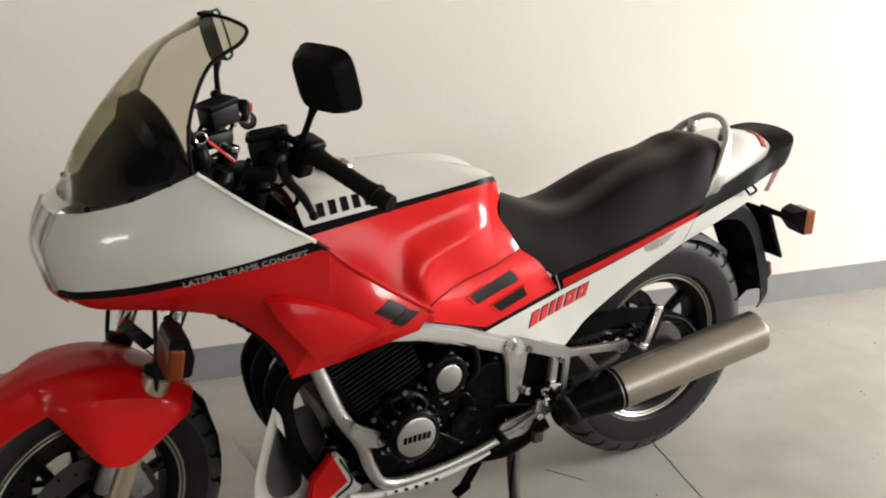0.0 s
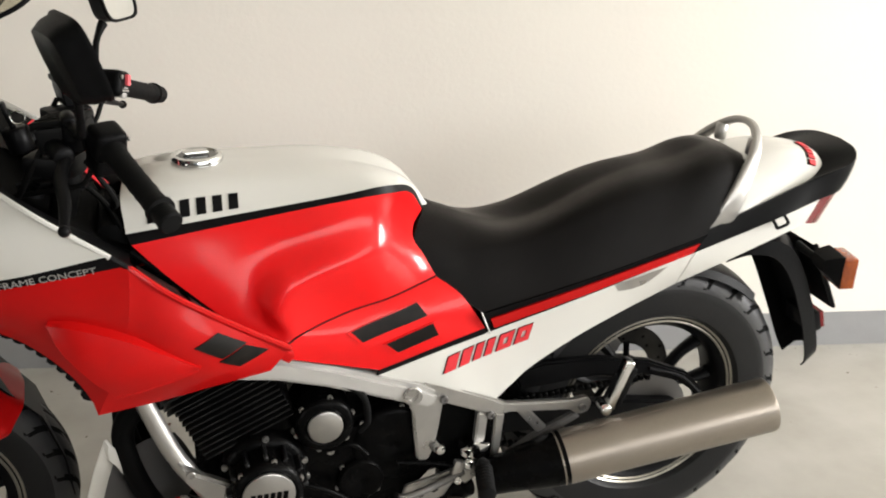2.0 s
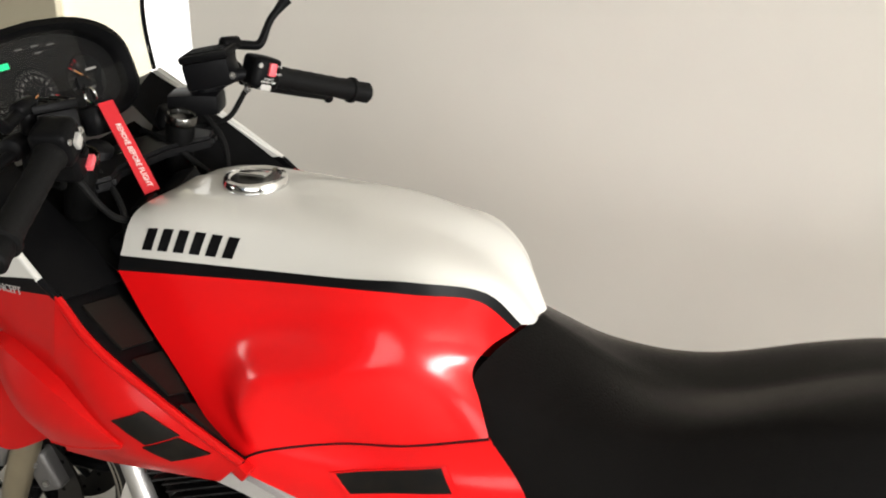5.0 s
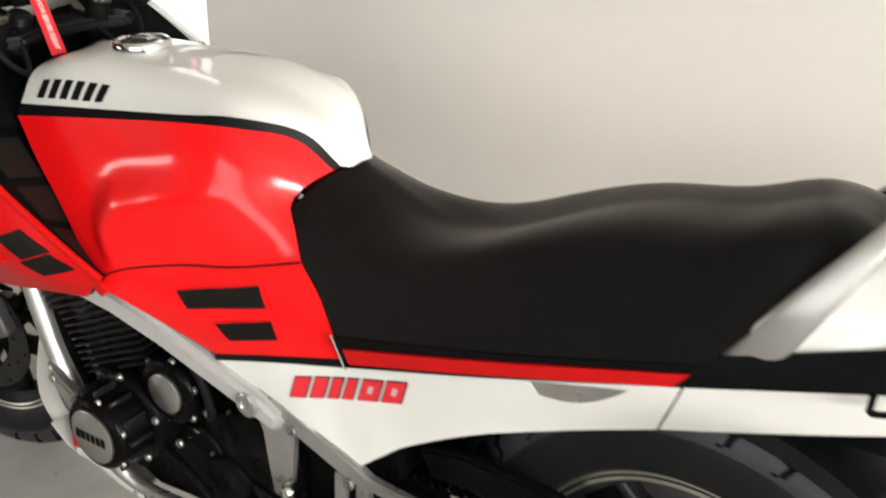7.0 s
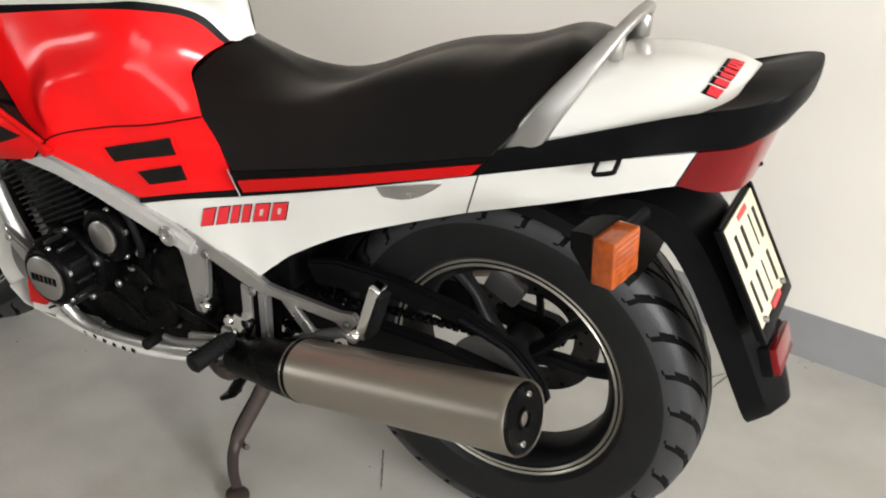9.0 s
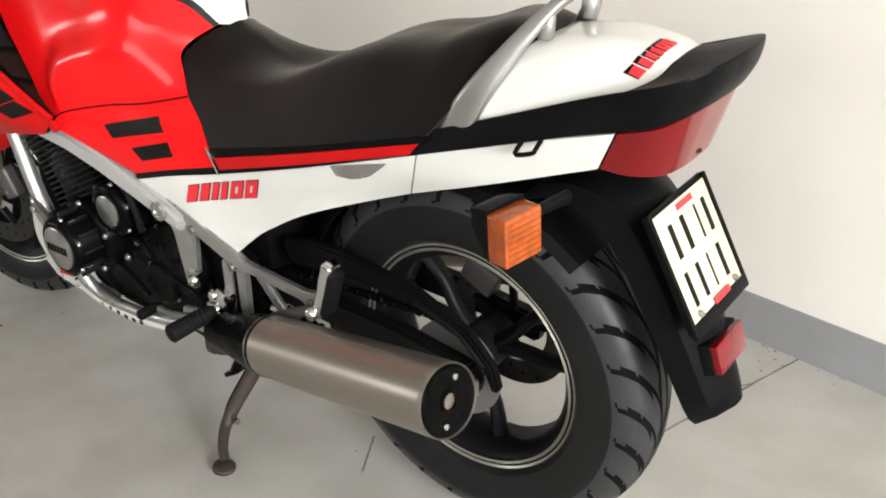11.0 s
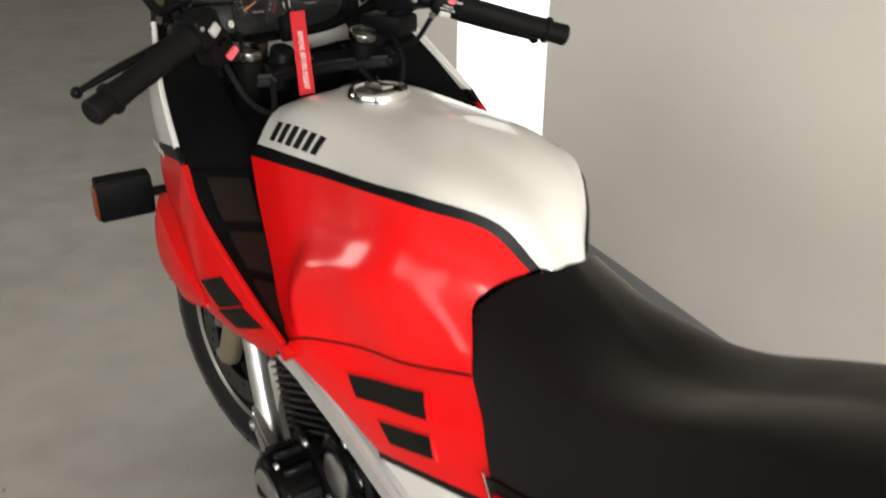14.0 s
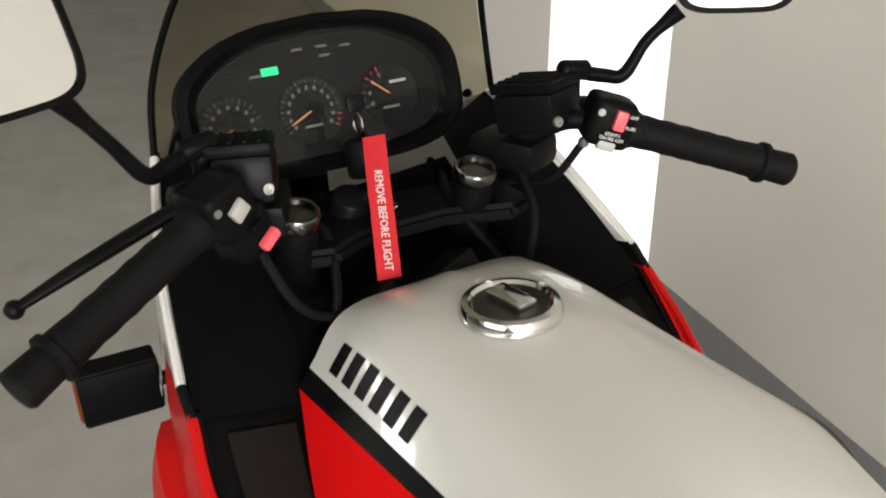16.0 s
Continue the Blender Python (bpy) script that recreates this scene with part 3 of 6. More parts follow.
for s in (-1, 1):
    tube("luggage_hook", [(1.685, s * 0.148, 0.810), (1.685, s * 0.166, 0.800), (1.687, s * 0.169, 0.795), (1.711, s * 0.167, 0.801), (1.714, s * 0.164, 0.806), (1.714, s * 0.146, 0.816)], 0.0035, PLASTIC, bike, "black luggage hook", sides=8, count=24)

# seat
SEAT_C = [(0.965, 0, 0.862), (1.01, 0, 0.845), (1.06, 0, 0.819), (1.13, 0, 0.798), (1.2, 0, 0.807), (1.28, 0, 0.844), (1.36, 0, 0.880), (1.43, 0, 0.901), (1.52, 0, 0.912), (1.59, 0, 0.942), (1.635, 0, 0.938), (1.66, 0, 0.92)]
SEAT_B = [(1.046, -0.178, 0.672), (1.27, -0.170, 0.722), (1.520, -0.157, 0.785)]
seat = coons(SEAT_C, SEAT_B, [SEAT_C[0], (0.945, -0.05, 0.857), (0.926, -0.082, 0.842), (0.914, -0.106, 0.821), (0.931, -0.122, 0.792), (0.958, -0.140, 0.757), (1.002, -0.158, 0.713), SEAT_B[0]],
             [SEAT_C[-1], (1.650, -0.06, 0.925), (1.622, -0.104, 0.905), (1.575, -0.138, 0.848), SEAT_B[-1]], 70, 30)
# foam: how far the shoulder and the flank stand below the plain patch, along the seat
FOAM_X = [0.95, 1.0, 1.06, 1.13, 1.2, 1.28, 1.36, 1.44, 1.52, 1.6, 1.66]
FOAM_SHOULDER = [-0.012, -0.013, -0.001, -0.001, -0.004, 0.001, 0.002, -0.001, 0.002, 0.006, 0.0]
FOAM_FLANK = [-0.012, -0.011, -0.006, -0.004, -0.004, -0.002, -0.001, -0.002, -0.002, 0.002, 0.0]
for col in seat:
    for k in range(len(col)):
        v = k / (len(col) - 1)
        top, low = np.interp(col[k, 0], FOAM_X, FOAM_SHOULDER), np.interp(col[k, 0], FOAM_X, FOAM_FLANK)
        col[k, 2] += np.interp(v, (0, 0.4, 0.7, 1), (0, top, low, 0))
for _ in range(18):  # soft foam: even the surface out between its edges
    z = seat[:, :, 2]
    left = np.concatenate([z[:, 1:2], z[:, :-1]], axis=1)
    mean = z.copy()
    mean[1:-1, :-1] = (z[:-2, :-1] + z[2:, :-1] + left[1:-1, :-1] + z[1:-1, 1:]) / 4
    seat[:, :, 2] = 0.4 * z + 0.6 * mean
part("seat", thick_grid(full_width(seat), -0.01), VINYL, bike, "black vinyl two-up seat, slightly worn")
edge_t = [(1.036, -0.180, 0.680), (1.27, -0.172, 0.727), (1.528, -0.158, 0.789)]
edge_b = [(1.050, -0.173, 0.634), (1.255, -0.168, 0.687), (1.502, -0.162, 0.756)]
under = coons(edge_t, edge_b, [edge_t[0], edge_b[0]], [edge_t[-1], edge_b[-1]], 24, 4)
both_sides("seat_rail_cover", under, 0.004, PLASTIC, bike, "black strip under the seat")
red_t = [(1.052, -0.182, 0.667), (1.26, -0.175, 0.714), (1.510, -0.164, 0.775)]
red_b = [(1.060, -0.180, 0.646), (1.26, -0.173, 0.694), (1.494, -0.167, 0.756)]
rs = coons(red_t, red_b, [red_t[0], red_b[0]], [red_t[-1], red_b[-1]], 24, 3)
both_sides("red_strip", rs, 0.004, RED_DULL, bike, "red trim strip under the seat")
for s in (-1, 1):
    tube("strip_edge", [(1.032, s * 0.180, 0.684), (1.052, s * 0.178, 0.634)], 0.0018, CHROME, bike, sides=6)

# tail
tail_top = coons([(1.655, 0, 0.922), (1.74, 0, 0.930), (1.82, 0, 0.926), (1.858, 0, 0.916)], [(1.548, -0.143, 0.792), (1.70, -0.129, 0.845), (1.79, -0.113, 0.872), (1.842, -0.084, 0.895)],
                 [(1.655, 0, 0.922), (1.650, -0.075, 0.915), (1.612, -0.124, 0.862), (1.548, -0.143, 0.792)], [(1.858, 0, 0.916), (1.854, -0.045, 0.910), (1.842, -0.084, 0.895)], 36, 16, lambda u, v: (0, 0, 0.008 * math.sin(math.pi * v) * math.sin(math.pi * u)))
cowl = part("tail_cowl", thick_grid(full_width(tail_top), -0.004), WHITE, bike, "white tail cowl with a red badge")
B_TOP = [(1.517, -0.153, 0.788), (1.628, -0.141, 0.824), (1.781, -0.129, 0.875), (1.868, -0.126, 0.900), (1.902, -0.112, 0.912), (1.926, -0.073, 0.923), (1.935, -0.016, 0.927)]
B_BOT = [(1.487, -0.163, 0.751), (1.696, -0.155, 0.811), (1.802, -0.136, 0.836), (1.857, -0.127, 0.847), (1.886, -0.107, 0.857), (1.906, -0.066, 0.866), (1.913, -0.016, 0.869)]
band = coons(B_TOP, B_BOT, [B_TOP[0], B_BOT[0]], [B_TOP[-1], B_BOT[-1]], 46, 8, lambda u, v: (0.006 * math.sin(math.pi * v) * u * u, 0, 0))
part("tail_spoiler", thick_grid(np.concatenate([band, mirrored(band)[::-1][1:]], axis=0), 0.004), PLASTIC, bike, "matt black tail spoiler")
LIP_IN = [(1.532, -0.138, 0.789), (1.70, -0.126, 0.844), (1.79, -0.110, 0.870), (1.840, -0.083, 0.892), (1.851, -0.05, 0.907), (1.855, -0.03, 0.912), (1.856, -0.015, 0.914)]
lip = coons(B_TOP, LIP_IN, [B_TOP[0], LIP_IN[0]], [B_TOP[-1], LIP_IN[-1]], 46, 6)
part("tail_lip", thick_grid(np.concatenate([lip, mirrored(lip)[::-1][1:]], axis=0), 0.004), PLASTIC, bike, "upturned black spoiler lip")


def tail_badge(s, t):
    y = -0.086 + 0.078 * s
    f = 0.80 + 0.09 * (1 - t)
    gg = full_width(tail_top)
    i = int(f * (len(gg) - 1))
    row = gg[i]
    k = int(np.argmin(np.abs(row[:, 1] - y)))
    k = min(max(k, 1), len(row) - 2)
    n = np.cross(gg[i + 1, k] - gg[i - 1, k], row[k + 1] - row[k - 1])
    n /= np.linalg.norm(n)
    n = n if n[2] > 0 else -n
    p = row[k] + np.array((0, y - row[k][1], -(n[1] / n[2]) * (y - row[k][1])))
    return p + n * 0.0005, n


badge(tail_badge, cowl, 0.03)
LT = [(1.814, -0.127, 0.833), (1.862, -0.117, 0.844), (1.888, -0.093, 0.855), (1.899, -0.055, 0.86), (1.901, -0.0154, 0.862)]
LB = [(1.789, -0.124, 0.779), (1.825, -0.112, 0.772), (1.858, -0.085, 0.769), (1.869, -0.05, 0.769), (1.871, -0.0152, 0.769)]
lamp = coons(LT, LB, [LT[0], LB[0]], [LT[-1], LB[-1]], 24, 8)
part("tail_light", thick_grid(np.concatenate([lamp, mirrored(lamp)[::-1][1:]], axis=0), 0.006), RED_LENS, bike, "red wrap-round tail light lens")
under_tail = coons([(1.40, 0, 0.655), (1.6, 0, 0.72), (1.878, 0, 0.778)], [(1.40, -0.12, 0.655), (1.6, -0.13, 0.722), (1.785, -0.116, 0.782)], [(1.40, 0, 0.655), (1.40, -0.12, 0.655)], [(1.878, 0, 0.778), (1.84, -0.09, 0.779), (1.785, -0.116, 0.782)], 20, 8)
part("tail_tray", thick_grid(full_width(under_tail), 0.004), PLASTIC, bike, "black tray under the tail")
# grab rail: flat tapered legs that run into a round bar over the tail
RAIL_HALF = [(1.549, -0.142, 0.778), (1.596, -0.134, 0.851), (1.638, -0.109, 0.910), (1.664, -0.085, 0.946), (1.684, -0.045, 0.974), (1.690, -0.003, 0.982)]
RAIL_W, RAIL_T = [0.022, 0.0235, 0.0195, 0.0135, 0.0090, 0.0085], [0.005, 0.008, 0.008, 0.008, 0.0078, 0.0075]
rail_c = spline(RAIL_HALF + [(x, -0.006 - y, z) for x, y, z in RAIL_HALF[-2::-1]], 80)
fr = np.linspace(0, 1, 80)
fh = 1 - np.abs(2 * fr - 1)
rows = []
for k in range(80):
    tan = rail_c[min(k + 1, 79)] - rail_c[max(k - 1, 0)]
    tan /= np.linalg.norm(tan)
    wide = np.array((0.97, 0.0, -0.25)) - tan * (tan @ np.array((0.97, 0.0, -0.25)))
    wide /= np.linalg.norm(wide)
    thin = np.cross(tan, wide)
    w, h = np.interp(fh[k], np.linspace(0, 1, 6), RAIL_W), np.interp(fh[k], np.linspace(0, 1, 6), RAIL_T)
    rows.append([rail_c[k] + wide * w * math.copysign(abs(math.cos(a)) ** 0.6, math.cos(a)) + thin * h * math.copysign(abs(math.sin(a)) ** 0.6, math.sin(a)) for a in np.linspace(0, 2 * math.pi, 20, endpoint=False)])
bm = bmesh.new()
vs = add_grid(bm, rows, wrap_v=True)
bm.faces.new(vs[0][::-1]), bm.faces.new(vs[-1])
bmesh.ops.recalc_face_normals(bm, faces=bm.faces)
grab = part("grab_rail", bm, RAIL_METAL, bike, "brushed aluminium grab rail with flat legs")
for s in (-1, 1):
    cyl("rail_bush", (1.668, s * 0.060 - 0.003, 0.925), (1.672, s * 0.062 - 0.003, 0.962), 0.013, ALU, grab)

# rear mudguard, number plate, reflector
MG = [(1.66, 0.70), (1.72, 0.715), (1.785, 0.70), (1.835, 0.64), (1.888, 0.53), (1.922, 0.445), (1.937, 0.402), (1.943, 0.382)]
rows = []
for k, (x, z) in enumerate(MG):
    w = (0.07, 0.075, 0.078, 0.078, 0.072, 0.062, 0.052, 0.036)[k]
    rows.append([(x - 0.03, -w, z - 0.025), (x, -w * 0.92, z), (x + 0.018, -w * 0.3, z + 0.012), (x + 0.02, 0, z + 0.014), (x + 0.018, w * 0.3, z + 0.012), (x, w * 0.92, z), (x - 0.03, w, z - 0.025)])
rows = np.array([spline([r[j] for r in rows], 24) for j in range(7)]).transpose(1, 0, 2)
guard = part("rear_mudguard", thick_grid(rows + np.array((0.004, -0.012, 0.008)), 0.004), PLASTIC, bike, "black plastic rear mudguard with a crease")
PLATE_M = frame_from((1.889, -0.015, 0.634), (0, 1, 0), (-0.5, 0, 1))
plate = part("number_plate", box_bm(0.165, 0.165, 0.003, PLATE_M, 0.001), PLATE_CREAM, bike, "cream number plate with dark characters")
part("plate_holder", box_bm(0.18, 0.18, 0.006, PLATE_M @ pose(0, 0, -0.006), 0.002), PLASTIC, plate)
part("plate_frame", box_bm(0.183, 0.02, 0.008, PLATE_M @ pose(0, -0.087, 0.0), 0.002), PLASTIC, plate)
for sx in (-0.0875, 0.0875):
    part("plate_frame", box_bm(0.009, 0.18, 0.008, PLATE_M @ pose(sx, 0, 0.0), 0.002), PLASTIC, plate)
for sx, sy, w, h in [(-0.048, 0.035, 0.028, 0.055), (-0.012, 0.035, 0.028, 0.055), (0.03, 0.035, 0.012, 0.055), (0.058, 0.035, 0.026, 0.055), (-0.055, -0.035, 0.024, 0.055), (-0.02, -0.035, 0.024, 0.055), (0.014, -0.035, 0.011, 0.055), (0.05, -0.035, 0.026, 0.055)]:
    part("plate_bar", box_bm(w * 0.42, h * 0.92, 0.001, PLATE_M @ pose(sx, sy, 0.0018), 0), BLACK_GLOSS, plate, smooth=0)
for sy in (0.073, -0.0735):
    part("plate_strip", box_bm(0.05, 0.009, 0.001, PLATE_M @ pose(0.01, sy, 0.0018 if sy > 0 else 0.0045), 0), INK_RED, plate, smooth=0)
for sx in (-0.06, 0.06):
    bolt(PLATE_M @ V3((sx, -0.07, 0.002)), 0.005, plate, out=PLATE_M.to_3x3() @ V3((0, 0, 1)))
REF_M = frame_from((1.945, -0.015, 0.492), (0, 1, 0), (-0.3, 0, 1))
refl = part("rear_reflector", box_bm(0.09, 0.045, 0.012, REF_M, 0.002), RED_LENS, bike, "red rear reflector")
part("reflector_base", box_bm(0.094, 0.05, 0.03, REF_M @ pose(0, 0, -0.02), 0.003), PLASTIC, refl)

# indicators
def indicator(name, m, side):
    """Local x points away from the machine's end, local y to its right; the lens is on +x."""
    ob = empty(name, bike, m)
    ob["label"] = "black indicator with an orange lens"
    hous = [[(-0.052, -0.03, 0.004), (-0.052, 0.03, 0.004), (-0.052, 0.03, 0.030), (-0.052, -0.03, 0.030)], [(-0.028, -0.037, -0.01), (-0.028, 0.037, -0.01), (-0.028, 0.037, 0.036), (-0.028, -0.037, 0.036)], [(0.004, -0.043, -0.033), (0.004, 0.043, -0.033), (0.004, 0.043, 0.04), (0.004, -0.043, 0.04)]]
    bm = bmesh.new()
    vs = add_grid(bm, hous, wrap_v=True)
    bm.faces.new(vs[0][::-1]), bm.faces.new(vs[-1])
    bmesh.ops.bevel(bm, geom=[e for e in bm.edges if e.calc_face_angle(0) > 0.4], offset=0.004, segments=2, affect="EDGES")
    part("housing", bm, PLASTIC, ob)
    part("lens", box_bm(0.05, 0.083, 0.069, pose(0.026, 0, 0), 0.005, 3), ORANGE, ob, "ribbed orange lens")
    for k in range(7):
        part("lens_rib", box_bm(0.002, 0.074, 0.0022, pose(0.0512, 0, -0.026 + 0.0087 * k), 0), ORANGE, ob, smooth=0)
    tube("stem", [(-0.005, side * -0.04, 0), (-0.012, side * -0.10, -0.002), (-0.015, side * -0.17, -0.004)], [0.009, 0.009, 0.011], PLASTIC, ob)
    return ob


for s in (-1, 1):
    indicator("rear_indicator", pose(1.745, s * 0.282 - 0.004, 0.748, 0, 0, s * 10) @ Matrix.Diagonal((0.66, 0.78, 0.95, 1)), s)
    ob = empty("front_indicator", bike, pose(0.078, s * 0.289, 0.748, 0, 0, s * 3) @ Matrix.Diagonal((0.85, 0.95, 0.92, 1)))
    ob["label"] = "black hooded indicator with an orange lens"
    hood = [[(x, y * w, z) for x, z in ((-0.022, 0.022), (-0.012, 0.046), (0.026, 0.04), (0.034, 0.0), (0.024, -0.04), (0.0, -0.04))] for y, w in ((-0.056, 0.9), (-0.048, 1), (0.048, 1), (0.056, 0.9))]
    bm = bmesh.new()
    vs = add_grid(bm, hood, wrap_v=True)
    bm.faces.new(vs[0][::-1]), bm.faces.new(vs[-1])
    bmesh.ops.recalc_face_normals(bm, faces=bm.faces)
    bmesh.ops.bevel(bm, geom=[e for e in bm.edges if e.calc_face_angle(0) > 0.5], offset=0.003, segments=2, affect="EDGES")
    part("housing", bm, PLASTIC, ob)
    part("lens", box_bm(0.036, 0.109, 0.068, pose(-0.008, 0, -0.008, 0, 10, 0), 0.008, 3), ORANGE_SHADED, ob, "ribbed orange lens")
    for k in range(6):
        part("lens_rib", box_bm(0.002, 0.1, 0.0022, pose(-0.008, 0, -0.008, 0, 10, 0) @ pose(-0.0185, 0, -0.024 + 0.0095 * k), 0), ORANGE_SHADED, ob, smooth=0)
    tube("stem", [(0.01, s * -0.045, 0.0), (0.016, s * -0.09, 0.002), (0.02, s * -0.14, 0.005)], [0.010, 0.010, 0.012], PLASTIC, ob)

# ---- wheels ----
def wheel(name, centre, R, r, width, turn, label):
    w = empty(name, bike, pose(*centre, 0, 0, turn))
    w["label"] = label
    m = Matrix.Rotation(radians(90), 4, "Z")
    h = width / 2
    prof = [(0.66, r + 0.004), (0.93, r + 0.02), (1.0, (R + r) / 2), (0.985, R - 0.054), (0.91, R - 0.031), (0.70, R - 0.0125), (0.38, R - 0.0035)]
    tyre = [(-h * a, b) for a, b in prof] + [(0, R)] + [(h * a, b) for a, b in prof[::-1]]
    part("tyre", lathe_bm(tyre, m, 112, closed=True), RUBBER, w, "black road tyre with grooved tread")
    band = [(a, b + 0.0007) for a, b in tyre[3:-3]]
    part("tread", lathe_bm(band + [(band[-1][0], band[-1][1] - 0.004), (0, R - 0.006), (band[0][0], band[0][1] - 0.004)], m, 112, closed=True), TREAD, w, "greyish worn tread band")
    # curved tread grooves, cut as dark channels round the crown
    bm = bmesh.new()
    crown = tyre[2:-2]
    ay, ar = [q[0] for q in crown], [q[1] for q in crown]
    count = 28
    for k in range(count):
        for s in (-1, 1):
            for start, end, sweep in ((0.12, 0.97, 0.34), (0.42, 0.96, 0.2)):
                off = 2 * math.pi * (k + (0.5 if s > 0 else 0) + (0.5 if start > 0.3 else 0)) / count
                rows = []
                for f in np.linspace(0, 1, 12):
                    y = s * h * (start + (end - start) * f)
                    rad = np.interp(y, ay, ar) + 0.0014
                    a = off + sweep * f**0.7
                    wd = 0.0075 * (1 - 0.3 * f) / R
                    rows.append([(rad * math.cos(a - wd), y, rad * math.sin(a - wd)), (rad * math.cos(a + wd), y, rad * math.sin(a + wd))])
                add_grid(bm, rows)
    for s in (-1, 1):
        rows = []
        for a in np.linspace(0, 2 * math.pi, 160):
            y = s * h * (0.10 + 0.05 * math.sin(a * count / 2))
            rad = np.interp(y, ay, ar) + 0.0013
            rows.append([(rad * math.cos(a), y - 0.003, rad * math.sin(a)), (rad * math.cos(a), y + 0.003, rad * math.sin(a))])
        add_grid(bm, rows)
    tagged(part("tread_groove", bm, GROOVE, w, "dark curved tread grooves", smooth=0), kind="stuff")
    rim = [(-h * 0.72, r + 0.012), (-h * 0.74, r + 0.002), (-h * 0.66, r - 0.008), (-h * 0.4, r - 0.024), (h * 0.4, r - 0.024), (h * 0.66, r - 0.008), (h * 0.74, r + 0.002), (h * 0.72, r + 0.012), (h * 0.5, r - 0.004), (-h * 0.5, r - 0.004)]
    part("rim", lathe_bm(rim, m, 112, closed=True), BLACK_GLOSS, w, "black cast rim")
    for s in (-1, 1):
        for r0, wd in ((r + 0.009, 0.0035), (r - 0.001, 0.003)):
            q = [(s * h * 0.76, r0 + wd), (s * h * 0.80, r0), (s * h * 0.76, r0 - wd), (s * h * 0.70, r0)]
            part("rim_lip", lathe_bm(q, m, 112, closed=True), LIP, w, "worn polished rim lip")
    hub = cyl("hub", (0, -h * 0.75, 0), (0, h * 0.75, 0), 0.045, BLACK_GLOSS, w, bevel=0.01)
    for k in range(3):
        for d in (-0.16, 0.16):
            a0 = 2 * math.pi * k / 3 + 0.4
            pts = [(math.cos(a0 + d * q) * rr, 0, math.sin(a0 + d * q) * rr) for rr, q in ((0.035, 0.6), (0.09, 1.4), (0.14, 1.9), (r - 0.018, 1.7))]
            part("spoke", tube_bm(pts, [0.02, 0.017, 0.016, 0.02], sides=10, flat=0.75), BLACK_GLOSS, w, "curved black spoke")
    return w


def disc(parent, y, r, mat=None):
    d = part("brake_disc", lathe_bm([(0, r * 0.62), (0, r), (0.005, r), (0.005, r * 0.62)], pose(0, y, 0) @ Matrix.Rotation(radians(90), 4, "Z"), 64, closed=True), mat or DISC, parent, "drilled steel brake disc")
    for k in range(24):
        a = 2 * math.pi * k / 24
        rr = r * (0.72 + 0.2 * (k % 3) / 2)
        part("disc_hole", lathe_bm([(0, 0.004), (0.0062, 0.004)], pose(rr * math.cos(a), y - 0.0006, rr * math.sin(a)) @ Matrix.Rotation(radians(90), 4, "Z"), 8), GROOVE, d, smooth=0)
    for k in range(5):
        a = 2 * math.pi * k / 5
        part("disc_carrier", tube_bm([(0.04 * math.cos(a), y, 0.04 * math.sin(a)), (r * 0.66 * math.cos(a + 0.2), y, r * 0.66 * math.sin(a + 0.2))], 0.008, sides=8), BLACK_GLOSS, d)
    return d


REAR = wheel("rear_wheel", (1.496, -0.004, 0.331), 0.352, 0.213, 0.150, 0, "black cast rear wheel with a wide tyre")
FX, FZ, STEER = -0.08, 0.297, 10.5
FRONT = wheel("front_wheel", (FX, 0, FZ), 0.321, 0.205, 0.120, STEER, "black cast front wheel with twin discs")
disc(REAR, 0.085, 0.13)
disc(FRONT, -0.07, 0.142)
disc(FRONT, 0.065, 0.142)

# ---- fork, mudguard, brakes ----
fork = empty("front_fork", bike, pose(FX, 0, FZ, 0, 0, STEER))
fork["label"] = "alloy telescopic fork under the fairing"
FD = V3((0.41, 0, 0.91)).normalized()
for s in (-1, 1):
    base = V3((0.008, s * 0.100, -0.02))
    leg = part("fork_slider", lathe_bm([(0, 0.016), (0.01, 0.024), (0.06, 0.0255), (0.26, 0.0275), (0.30, 0.031), (0.343, 0.031), (0.348, 0.026)], axis_frame(base, base + FD), 24), FORK_GOLD, fork, "gold-grey alloy fork slider")
    cyl("dust_seal", base + FD * 0.346, base + FD * 0.366, 0.0295, RUBBER_SOFT, leg)
    cyl("fork_tube", base + FD * 0.33, base + FD * 0.56, 0.0195, CHROME, fork, "chromed fork tube")
    # upper length of the same tube, coloured black; no separate sleeve
    cyl("fork_tube_upper", base + FD * 0.555, base + FD * 0.80, 0.021, BLACK_GLOSS, fork, "upper fork tube coloured black")
    cyl("anti_dive_unit", base + FD * 0.10 + V3((-0.045, s * 0.004, 0)), base + FD * 0.18 + V3((-0.045, s * 0.004, 0)), 0.016, ALU_DARK, fork)
    cal = part("brake_caliper", box_bm(0.05, 0.042, 0.085, pose(0.085, s * 0.078, 0.055, 0, -20, 0), 0.01, 3), ALU_DARK, fork, "cast alloy brake caliper")
    bolt((0.08, s * 0.1, 0.075), 0.006, cal, out=(0, s, 0))
    bolt((0.095, s * 0.1, 0.035), 0.006, cal, out=(0, s, 0))
    tube("brake_hose", [(0.085, s * 0.085, 0.10), (0.13, s * 0.11, 0.2), (0.14, s * 0.13, 0.33), (0.17, s * 0.10, 0.5), (0.25, s * 0.08, 0.68)], 0.005, RUBBER_SOFT, fork, sides=8)
cyl("front_axle", (0, -0.12, 0), (0, 0.12, 0), 0.012, STEEL, fork)
part("fork_brace", box_bm(0.03, 0.13, 0.012, pose(0.155, 0, 0.352, 0, -20, 0), 0.004), ENGINE, fork)
